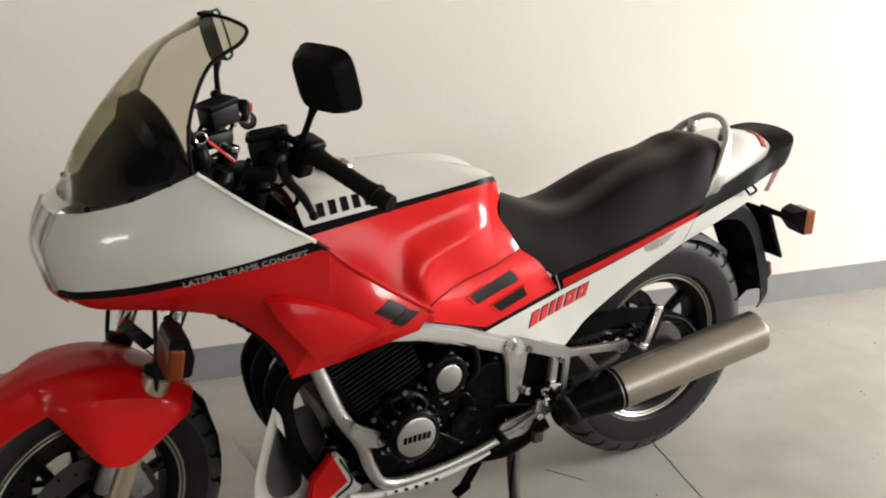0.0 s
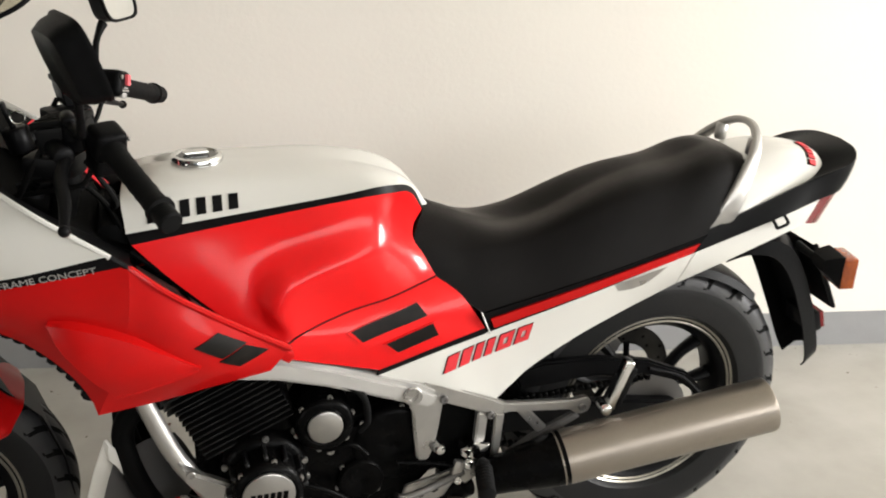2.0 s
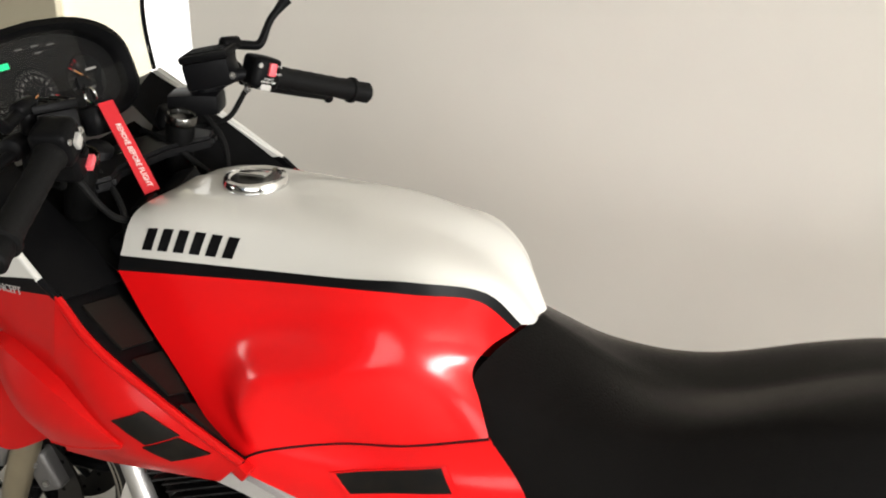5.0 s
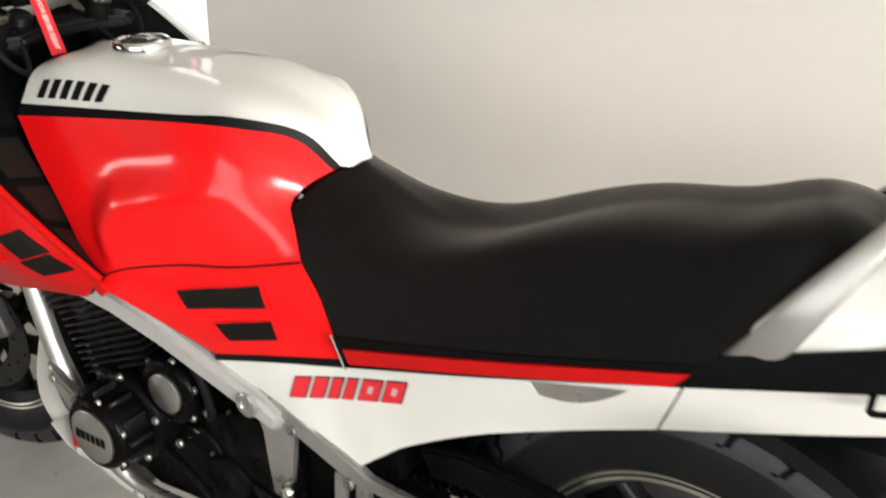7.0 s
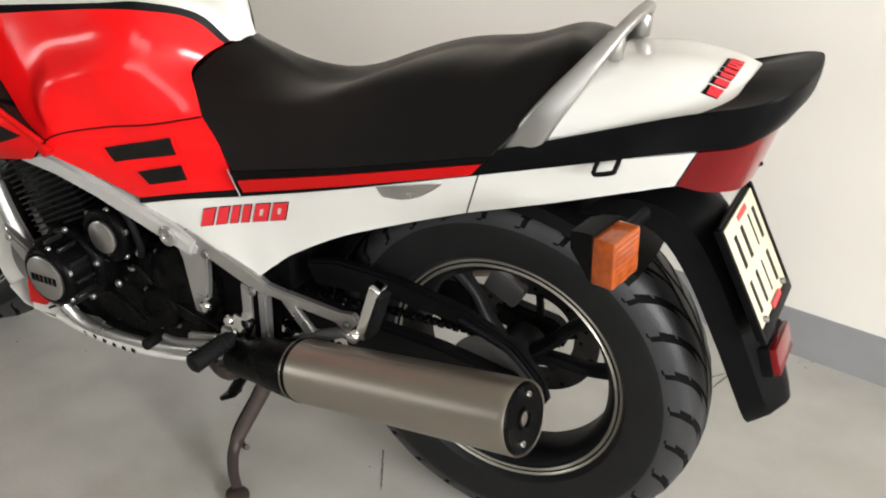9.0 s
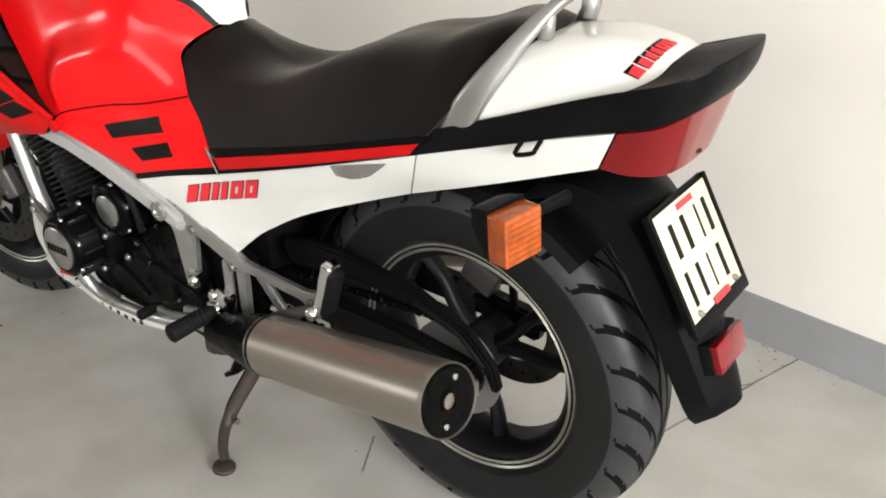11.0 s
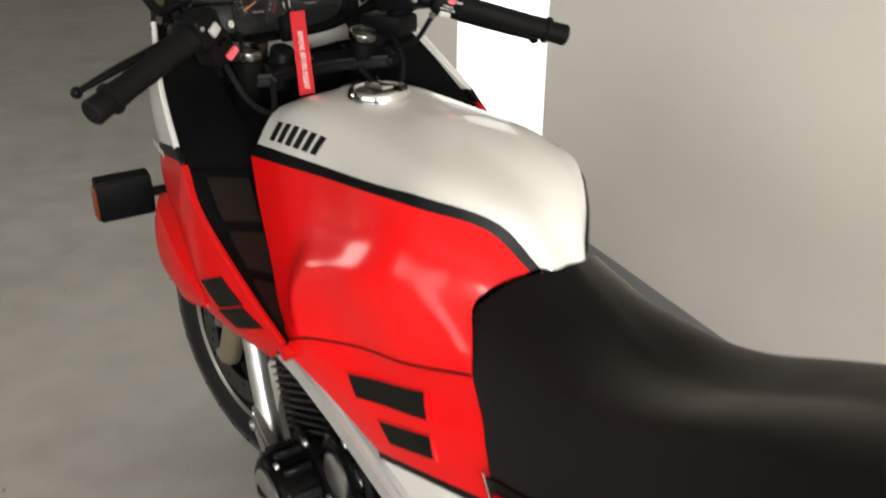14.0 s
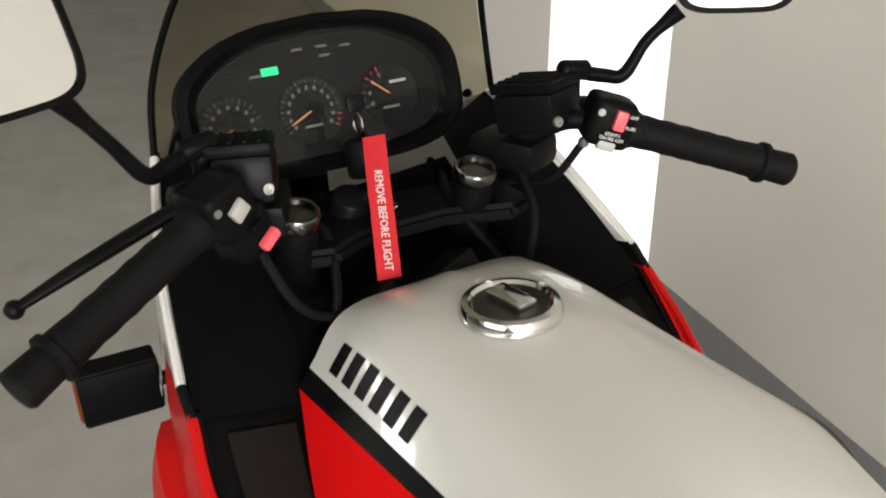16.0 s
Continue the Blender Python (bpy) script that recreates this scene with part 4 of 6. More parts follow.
part("lower_clamp", box_bm(0.07, 0.25, 0.035, pose(0.235, 0, 0.60, 0, -20, 0), 0.01), BLACK_GLOSS, fork)
part("wheel_horn_bracket", box_bm(0.05, 0.10, 0.12, pose(0.20, 0, 0.47, 0, -20, 0), 0.012), BLACK_GLOSS, fork)

ANG = np.radians(np.linspace(42, -47, 46))
rows = []
for a in ANG:
    deg = math.degrees(a)
    top = 0.334 + 0.01 * math.sin(max(0, min(1, (deg + 42) / 100)) * math.pi)
    flap = max(0.0, 1 - (abs(deg + 16) / 30.0) ** 3)
    skirt = 0.278 - 0.138 * flap
    w = 0.082 - 0.03 * max(0.0, (deg - 8) / 34) ** 1.5
    wide = w + 0.050 * max(0.0, 1 - ((deg + 20) / 34.0) ** 4)  # the sides stand outside the fork legs
    sec = [(skirt, -wide), (skirt + 0.045 * flap + 0.004, -wide - 0.003), (max(0.285, skirt + 0.09 * flap), -wide - 0.001), (0.303, -wide * 0.84), (0.318, -wide * 0.74), (top - 0.008, -wide * 0.62), (top - 0.002, -wide * 0.3), (top + 0.002, 0)]
    sec = sec + [(r, -y) for r, y in sec[-2::-1]]
    rows.append([(-r * math.sin(a), y, r * math.cos(a)) for r, y in sec])
rows = np.array([spline(r, 33) for r in rows])
part("front_mudguard", thick_grid(rows, 0.003), RED_DULL, fork, "glossy red front mudguard")
flap_rows = [[(x, y, z) for y in np.linspace(-0.075 + 0.01 * k, 0.075 - 0.01 * k, 7)] for k, (x, z) in enumerate([(0.20, 0.27), (0.265, 0.18), (0.295, 0.07), (0.302, -0.03)])]
part("mud_flap", thick_grid(flap_rows, 0.004), PLASTIC, fork, "black mud flap behind the front wheel")

# ---- swing arm, drive ----
SW = [(0.98, 0.385), (1.10, 0.405), (1.40, 0.385), (1.54, 0.36), (1.56, 0.335), (1.55, 0.30), (1.40, 0.325), (1.10, 0.345), (0.98, 0.345)]
arm = empty("swing_arm", bike)
arm["label"] = "black box-section swing arm"
for y in (-0.115, 0.085):
    prism("arm_beam", SW, y, 0.032, BLACK_GLOSS, arm, bevel=0.006)
part("arm_cross", box_bm(0.06, 0.2, 0.06, pose(1.10, 0, 0.375), 0.008), BLACK_GLOSS, arm)
for y in (-0.118, 0.112):
    bolt((1.505, y, 0.33), 0.017, arm, out=(0, -1 if y < 0 else 1, 0), name="axle_nut")
    part("chain_adjuster", box_bm(0.04, 0.008, 0.03, pose(1.545, y, 0.33), 0.003), STEEL, arm)
CG = [(1.13, 0.50), (1.20, 0.515), (1.32, 0.51), (1.45, 0.485), (1.55, 0.44), (1.60, 0.385), (1.61, 0.34), (1.595, 0.335), (1.575, 0.385), (1.53, 0.42), (1.45, 0.45), (1.32, 0.465), (1.15, 0.455)]
prism("chain_guard", CG, -0.125, 0.022, PLASTIC, bike, "black chain guard over the swing arm", bevel=0.005)
tube("guard_edge", [(1.45, -0.128, 0.468), (1.53, -0.128, 0.437), (1.585, -0.128, 0.385)], 0.004, BLACK_GLOSS, bike, sides=8)
chain = bmesh.new()
for a, b in (((0.93, 0.40), (1.49, 0.415)), ((0.93, 0.325), (1.49, 0.235))):
    n = 38
    for k in range(n):
        f = k / n
        x, z = a[0] + (b[0] - a[0]) * f, a[1] + (b[1] - a[1]) * f
        tmp = box_bm(0.0125, 0.018 if k % 2 else 0.013, 0.012, pose(x, -0.078, z), 0.002, 1)
        me = bpy.data.meshes.new("link")
        tmp.to_mesh(me)
        tmp.free()
        chain.from_mesh(me)
        bpy.data.meshes.remove(me)
tagged(part("drive_chain", chain, ENGINE, bike, "greasy black drive chain"), kind="stuff")
part("rear_sprocket", lathe_bm([(0, 0.03), (0, 0.092), (0.006, 0.092), (0.006, 0.03)], pose(1.49, -0.082, 0.323) @ Matrix.Rotation(radians(90), 4, "Z"), 48, closed=True), ALU_DARK, bike, "rear chain sprocket")
part("rear_caliper", box_bm(0.075, 0.045, 0.055, pose(1.44, 0.085, 0.42, 0, 30, 0), 0.01), ALU_DARK, bike, "rear brake caliper")
inner = [[(1.49 + r * math.cos(a), y, 0.323 + r * math.sin(a)) for y, r in ((-0.085, 0.345), (-0.075, 0.362), (0, 0.372), (0.075, 0.362), (0.085, 0.345))] for a in np.radians(np.linspace(48, 165, 26))]
part("inner_mudguard", thick_grid(inner, 0.003), PLASTIC, bike, "black inner mudguard over the rear tyre")

# ---- exhaust ----
MUF_A, MUF_B = V3((1.192, -0.240, 0.354)), V3((1.643, -0.292, 0.446))
MF = axis_frame(MUF_A, MUF_B)
ML = (MUF_B - MUF_A).length
muf = part("muffler", lathe_bm([(-0.002, 0.05), (0, 0.0565), (ML - 0.012, 0.058), (ML - 0.003, 0.058), (ML, 0.0568), (ML - 0.003, 0.0553)], MF, 48), ALU_BRUSH, bike, "brushed steel muffler with a black end cap")
part("end_cap", lathe_bm([(-0.02, 0.0552), (0.0, 0.0552), (0.004, 0.051), (0.002, 0.042), (0.002, 0.018), (0.006, 0.017), (0.006, 0.013), (-0.03, 0.012)], MF @ pose(ML - 0.003, 0, 0), 40), ENGINE, muf, "black end cap with an outlet")
for a in (60, 240):
    bolt(MF @ V3((ML - 0.002, 0.037 * math.cos(radians(a)), 0.037 * math.sin(radians(a)))), 0.0055, muf, CHROME, out=MUF_B - MUF_A)
part("muffler_seam", box_bm(ML - 0.03, 0.006, 0.002, MF @ pose(ML / 2, 0, 0.0566), 0.001), ALU_BRUSH, muf)
part("front_cone", lathe_bm([(-0.17, 0.036), (-0.10, 0.043), (-0.03, 0.053), (0.012, 0.0575), (0.014, 0.054)], MF, 40), ENGINE, muf, "black front section of the muffler")
MR = axis_frame(V3((1.192, 0.240, 0.354)), V3((1.643, 0.292, 0.446)))
part("muffler", lathe_bm([(-0.17, 0.036), (-0.10, 0.043), (0, 0.0565), (ML - 0.012, 0.058), (ML, 0.0545), (ML - 0.006, 0.05)], MR, 40), ALU_BRUSH, bike, "brushed steel muffler")
pipes = [-0.12, -0.045, 0.045, 0.12]
for y in pipes:
    tube("exhaust_pipe", [(0.43, y, 0.55), (0.375, y, 0.535), (0.345, y, 0.48), (0.36, y, 0.38), (0.40, y, 0.29), (0.46, y * 0.9, 0.225), (0.56, y * 0.8, 0.19), (0.70, y * 0.7, 0.18), (0.85, y * 0.9, 0.19)], 0.021, HEADER, bike, "black exhaust header pipe", sides=16, count=48)
for s in (-1, 1):
    tube("link_pipe", [(0.85, s * 0.10, 0.19), (0.93, s * 0.15, 0.22), (1.01, s * 0.19, 0.295)], 0.03, ENGINE, bike, "black exhaust link pipe", sides=16)

# ---- engine ----
engine = empty("engine", bike)
engine["label"] = "black air-cooled four-cylinder engine"
prism("crankcase", [(0.47, 0.40), (0.52, 0.47), (0.72, 0.45), (0.90, 0.50), (0.97, 0.44), (0.96, 0.33), (0.88, 0.25), (0.60, 0.225), (0.50, 0.27)], -0.165, 0.33, ENGINE, engine, bevel=0.014)
TILT = pose(0.585, 0, 0.45, 0, -24, 0)
part("cylinder_block", box_bm(0.155, 0.36, 0.20, TILT @ pose(0.005, 0, 0.10), 0.008), ENGINE, engine)
for k in range(15):
    top = k > 9
    part("cooling_fin", box_bm(0.205 if top else 0.185, 0.40 if top else 0.385, 0.0035, TILT @ pose(0.005, 0, 0.035 + 0.0125 * k), 0.0012, 1), FIN, engine)
part("cam_cover", box_bm(0.165, 0.33, 0.055, TILT @ pose(0.005, 0, 0.245), 0.018, 3), ENGINE, engine, "black cam cover")
for s in (-1, 1):
    for dx in (-0.05, 0.05):
        cyl("cam_end", TILT @ V3((dx, s * 0.14, 0.235)), TILT @ V3((dx, s * 0.17, 0.235)), 0.026, ENGINE, engine)
for y in pipes:
    part("carburettor", box_bm(0.07, 0.055, 0.09, pose(0.74, y, 0.585, 0, -15, 0), 0.012), ALU_DARK, engine, "dull alloy carburettor")
    cyl("intake_rubber", (0.67, y, 0.58), (0.71, y, 0.585), 0.024, RUBBER_SOFT, engine)
part("air_box", box_bm(0.15, 0.30, 0.11, pose(0.86, 0, 0.63), 0.015), PLASTIC, engine)


def round_cover(name, c, r, depth, cap_r, label, ring=True):
    x, y, z = c
    ob = part(name, lathe_bm([(-depth, r), (-0.012, r), (-0.004, r * 0.95), (0.0, r * 0.86), (0.001, cap_r + 0.006), (-0.002, cap_r + 0.002), (-0.002, 0.001)], axis_frame((x, y, z), (x, y - 1, z)), 48), ENGINE, engine, label)
    if cap_r:
        part("cover_cap", lathe_bm([(-0.003, cap_r), (0.003, cap_r), (0.005, cap_r - 0.003), (0.0055, 0.001)], axis_frame((x, y, z), (x, y - 1, z)), 48), CAP_METAL, ob, "round satin alloy cap")
    for k in range(6):
        a = 2 * math.pi * (k + 0.3) / 6
        bolt((x + r * 0.97 * math.cos(a), y + 0.014, z + r * 0.97 * math.sin(a)), 0.006, ob)
    return ob


round_cover("alternator_cover", (0.715, -0.212, 0.495), 0.058, 0.11, 0.034, "round black cover with an alloy cap")
CRK = round_cover("crank_cover", (0.597, -0.273, 0.405), 0.066, 0.16, 0.0485, "round black cover with an alloy cap")
part("cover_flange", lathe_bm([(-0.16, 0.084), (-0.075, 0.084), (-0.066, 0.078), (-0.060, 0.066)], axis_frame((0.597, -0.273, 0.405), (0.597, -1.273, 0.405)), 40), ENGINE, CRK)
for k in range(12):
    a = 2 * math.pi * k / 12
    part("cover_rib", box_bm(0.016, 0.045, 0.007, pose(0.597 + 0.068 * math.cos(a), -0.236, 0.405 + 0.068 * math.sin(a), 0, -math.degrees(a), 0), 0.002, 1), FIN, CRK)
for k in range(5):
    a = 2 * math.pi * (k + 0.2) / 5
    bolt((0.597 + 0.079 * math.cos(a), -0.206, 0.405 + 0.079 * math.sin(a)), 0.0065, CRK, STEEL)
for k in range(6):
    part("cap_mark", box_bm(0.009, 0.0012, 0.017, pose(0.597 - 0.030 + 0.012 * k, -0.2785, 0.405, 0, 8, 0), 0), ENGINE, CRK, smooth=0)
round_cover("sprocket_cover", (0.86, -0.172, 0.40), 0.088, 0.05, 0.0, "large black sprocket cover")
round_cover("starter_cover", (0.79, -0.178, 0.33), 0.05, 0.05, 0.0, "small black cover")
tube("breather_hose", [(0.63, -0.19, 0.60), (0.72, -0.2, 0.59), (0.785, -0.205, 0.555), (0.80, -0.2, 0.49), (0.785, -0.19, 0.46)], 0.007, RUBBER_SOFT, engine, "black breather hose", sides=10)
tube("choke_cable", [(0.60, -0.195, 0.61), (0.66, -0.2, 0.598), (0.70, -0.2, 0.597)], 0.003, RUBBER_SOFT, engine, sides=8)
cyl("cable_end", (0.695, -0.2, 0.597), (0.715, -0.2, 0.595), 0.008, STEEL, engine)
for x, z in ((0.66, 0.47), (0.645, 0.44), (0.68, 0.36), (0.73, 0.41), (0.55, 0.47), (0.76, 0.45)):
    bolt((x, -0.17, z), 0.008, engine)
for p in ([(0.62, -0.19, 0.48), (0.66, -0.2, 0.44), (0.67, -0.19, 0.38)], [(0.72, -0.18, 0.42), (0.77, -0.19, 0.43), (0.80, -0.19, 0.40)], [(0.64, -0.18, 0.36), (0.70, -0.19, 0.34), (0.76, -0.19, 0.30)]):
    tube("oil_line", p, 0.006, ENGINE, engine, sides=10)

# ---- frame ----
frame_ob = empty("frame", bike)
frame_ob["label"] = "silver lateral frame round the engine"
RAIL = [(0.535, 0.668), (0.64, 0.652), (0.74, 0.617), (0.82, 0.58), (0.905, 0.545), (0.945, 0.52), (0.932, 0.488), (0.888, 0.506), (0.80, 0.544), (0.72, 0.578), (0.63, 0.609), (0.54, 0.628)]
for s in (-1, 1):
    bm = prism_bm(RAIL, 0.07, pose(0, -0.232 if s < 0 else 0.162, 0.004), 0.009)
    for v in bm.verts:  # it runs inwards to the rear
        v.co.y -= s * 0.030 * (v.co.x - 0.54) / 0.4
    part("frame_rail", bm, SILVER, frame_ob, "silver painted frame rail")
    y = s * 0.207
    bolt((0.888, y, 0.535), 0.02, frame_ob, ALU, out=(0, s, 0), name="frame_plug")
    tube("down_tube", [(0.385, s * 0.196, 0.62), (0.405, s * 0.2, 0.56), (0.44, s * 0.206, 0.47), (0.49, s * 0.21, 0.385), (0.515, s * 0.205, 0.31), (0.56, s * 0.19, 0.245), (0.66, s * 0.18, 0.228), (0.80, s * 0.178, 0.242), (0.98, s * 0.175, 0.285)],
         [0.016, 0.017, 0.017, 0.015, 0.013, 0.012, 0.0115, 0.011, 0.011], ALU, frame_ob, "polished alloy down tube", sides=14, count=60)
    prism("engine_bracket", [(0.44, 0.475), (0.475, 0.445), (0.535, 0.41), (0.548, 0.385), (0.53, 0.372), (0.49, 0.385), (0.455, 0.425)], -0.235 if s < 0 else 0.21, 0.022, ALU, frame_ob, "alloy engine bracket", bevel=0.005)
    bolt((0.53, s * 0.236, 0.392), 0.011, frame_ob, out=(0, s, 0))
    bolt((0.462, s * 0.236, 0.45), 0.009, frame_ob, out=(0, s, 0))
    # footrest plate and pillion hanger
    yy = -0.19 if s < 0 else 0.172
    prism("footrest_plate", [(0.895, 0.560), (0.940, 0.544), (1.060, 0.490), (1.094, 0.470), (1.086, 0.446), (1.050, 0.455), (0.956, 0.496), (0.948, 0.44), (0.940, 0.395), (0.926, 0.362), (0.904, 0.366), (0.898, 0.42), (0.893, 0.48), (0.876, 0.53)], yy, 0.018, ALU, frame_ob, "cast alloy footrest plate", bevel=0.004)
    for bar in ([(1.030, 0.462), (1.052, 0.454), (1.040, 0.312), (1.020, 0.316)], [(1.068, 0.454), (1.088, 0.450), (1.078, 0.332), (1.060, 0.316)]):
        prism("plate_bar", bar, yy - 0.002, 0.020, ALU, frame_ob, bevel=0.003)
    prism("plate_slot", [(1.050, 0.456), (1.070, 0.453), (1.062, 0.316), (1.038, 0.313)], yy + 0.006, 0.010, ENGINE, frame_ob, bevel=0)
    prism("pillion_hanger", [(1.086, 0.474), (1.110, 0.470), (1.245, 0.456), (1.274, 0.460), (1.286, 0.444), (1.278, 0.424), (1.258, 0.418), (1.235, 0.434), (1.100, 0.450), (1.082, 0.448)], yy, 0.016, ALU, frame_ob, "alloy pillion hanger", bevel=0.003)
    prism("hanger_arm", [(1.060, 0.316), (1.076, 0.334), (1.155, 0.384), (1.243, 0.424), (1.262, 0.412), (1.160, 0.362), (1.080, 0.306)], yy, 0.016, ALU_DARK, frame_ob, bevel=0.003)
    prism("hanger_strut", [(1.110, 0.456), (1.138, 0.456), (1.188, 0.397), (1.166, 0.386)], yy + 0.002, 0.012, ALU, frame_ob, bevel=0.003)
    for k in range(7):
        part("hanger_tooth", box_bm(0.006, 0.016, 0.012, pose(1.10 + 0.018 * k, yy + 0.008, 0.325 + 0.0105 * k, 0, -30, 0), 0.001, 1), ALU_DARK, frame_ob)
    for x, z in ((0.957, 0.505), (1.057, 0.452), (1.262, 0.438), (0.937, 0.397)):
        bolt((x, s * 0.19, z), 0.0085, frame_ob, ALU_DARK, out=(0, s, 0))
    peg = empty("pillion_peg", bike, pose(1.31, s * 0.212, 0.447, 0, 20, 0))
    peg["label"] = "folded chromed pillion peg"
    part("peg_body", box_bm(0.022, 0.03, 0.115, pose(0.0, 0, 0.055, 0, 0, 0), 0.006, 3), CHROME, peg)
    part("peg_rubber", box_bm(0.012, 0.034, 0.09, pose(0.014, 0, 0.055), 0.004), RUBBER_SOFT, peg)
    cyl("peg_pivot", (-0.01, -0.022, -0.004), (-0.01, 0.022, -0.004), 0.012, CHROME, peg)
    a, b = V3((1.031, s * 0.226, 0.370)), V3((1.010, s * 0.318, 0.357))
    fp = part("rider_peg", lathe_bm([(0, 0.008), (0.012, 0.015), (0.03, 0.0165), ((b - a).length, 0.0185), ((b - a).length + 0.005, 0.012)], axis_frame(a, b), 16), RUBBER_SOFT, bike, "black rubber rider footpeg")
    for k in range(8):
        q = a + (b - a) * (0.25 + 0.09 * k)
        part("peg_rib", lathe_bm([(0, 0.0165), (0.003, 0.0186), (0.006, 0.0165)], axis_frame(q, b), 14), RUBBER_SOFT, fp)
    part("peg_mount", box_bm(0.04, 0.02, 0.04, pose(1.030, s * 0.198, 0.378, 0, 20, 0), 0.006), CHROME, fp)
# added backing, not a real part: keeps the plate's window dark
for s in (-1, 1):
    prism("footrest_backing", [(0.90, 0.52), (1.06, 0.475), (1.09, 0.45), (1.075, 0.33), (0.93, 0.31), (0.90, 0.40)], s * 0.150 - 0.006, 0.012, HEADER, bike, "added dark backing behind the footrest plate", bevel=0.003)
for x, z in ((0.947, 0.397), (1.002, 0.380)):
    part("footrest_nut", lathe_bm([(-0.02, 0.008), (0.0, 0.012), (0.012, 0.0125), (0.018, 0.009), (0.02, 0.0005)], axis_frame((x, -0.192, z), (x, -1.192, z)), 20), CHROME, bike, "chrome domed nut")
box("battery_tray", (1.0, 0, 0.52), (0.2, 0.26, 0.2), PLASTIC, bike, "black tray behind the engine", bevel=0.02)
box("shock_mount", (0.98, 0, 0.42), (0.06, 0.12, 0.16), ENGINE, bike, bevel=0.01)
# gear lever and its rod
lever = empty("gear_lever", bike)
lever["label"] = "alloy gear lever with a rubber tip"
tube("lever_arm", [(1.0, -0.20, 0.33), (0.94, -0.21, 0.315), (0.88, -0.225, 0.31), (0.845, -0.235, 0.32)], 0.008, ALU_DARK, lever)
cyl("lever_tip", (0.845, -0.225, 0.32), (0.842, -0.275, 0.318), 0.011, RUBBER_SOFT, lever)
tube("lever_rod", [(0.99, -0.2, 0.345), (0.93, -0.195, 0.36), (0.86, -0.19, 0.372)], 0.0045, ENGINE, lever, sides=8)
heel = prism("lever_plate", [(0.878, 0.312), (0.958, 0.328), (1.015, 0.345), (1.046, 0.318), (1.0, 0.29), (0.945, 0.266), (0.900, 0.264), (0.872, 0.29)], -0.196, 0.012, ALU, bike, "cast alloy plate with two holes", bevel=0.003)
for x, z in ((0.908, 0.292), (0.938, 0.300)):
    cyl("plate_hole", (x, -0.1965, z), (x, -0.203, z), 0.009, ENGINE, heel, bevel=0.001, sides=16)
for x, z in ((0.885, 0.27), (1.0, 0.26), (0.96, 0.318)):
    bolt((x, -0.2, z), 0.007, bike, CHROME)
box("lever_link", (0.985, -0.2, 0.335), (0.022, 0.014, 0.05), ALU, lever, turn=(0, 15, 0))
bolt((0.985, -0.208, 0.318), 0.009, lever, CHROME)
bolt((1.012, -0.2, 0.375), 0.013, lever, CHROME)
cyl("lever_pivot", (1.008, -0.18, 0.352), (1.008, -0.215, 0.352), 0.011, CHROME, lever)

# side stand, and the folded centre stand
stand = empty("side_stand", bike)
stand["label"] = "worn black side stand with rust"
tube("stand_leg", [(1.000, -0.095, 0.215), (0.975, -0.118, 0.150), (0.945, -0.185, 0.050), (0.968, -0.228, 0.022), (0.996, -0.252, 0.002)], [0.019, 0.018, 0.0155, 0.0125, 0.010], RUST, stand, "rust-flecked stand leg", sides=12)
cyl("stand_foot", (1.000, -0.260, -0.012), (1.002, -0.259, 0.0), 0.024, RUST, stand, "worn round stand foot", bevel=0.003)
tube("stand_tang", [(0.950, -0.180, 0.062), (0.968, -0.186, 0.052), (0.980, -0.190, 0.056)], 0.006, RUST, stand, sides=8)
tube("stand_spring", [(0.985, -0.110, 0.19), (0.940, -0.165, 0.085), (0.935, -0.185, 0.05)], 0.006, ENGINE, stand, sides=8)
part("stand_bracket", box_bm(0.07, 0.04, 0.08, pose(1.01, -0.095, 0.245), 0.008), ENGINE, stand)
box("rust_bolt", (0.980, -0.211, 0.262), (0.03, 0.02, 0.03), RUST, bike, "rusty bolt head below the footpeg", bevel=0.006)
centre = empty("centre_stand", bike)
centre["label"] = "black centre stand folded under the engine"
for s in (-1, 1):
    tube("stand_leg", [(0.93, s * 0.075, 0.20), (0.88, s * 0.075, 0.12), (0.85, s * 0.075, 0.075)], 0.013, ENGINE, centre, sides=10)
    box("stand_pad", (0.842, s * 0.075, 0.066), (0.05, 0.03, 0.012), ENGINE, centre, turn=(0, -30, 0))

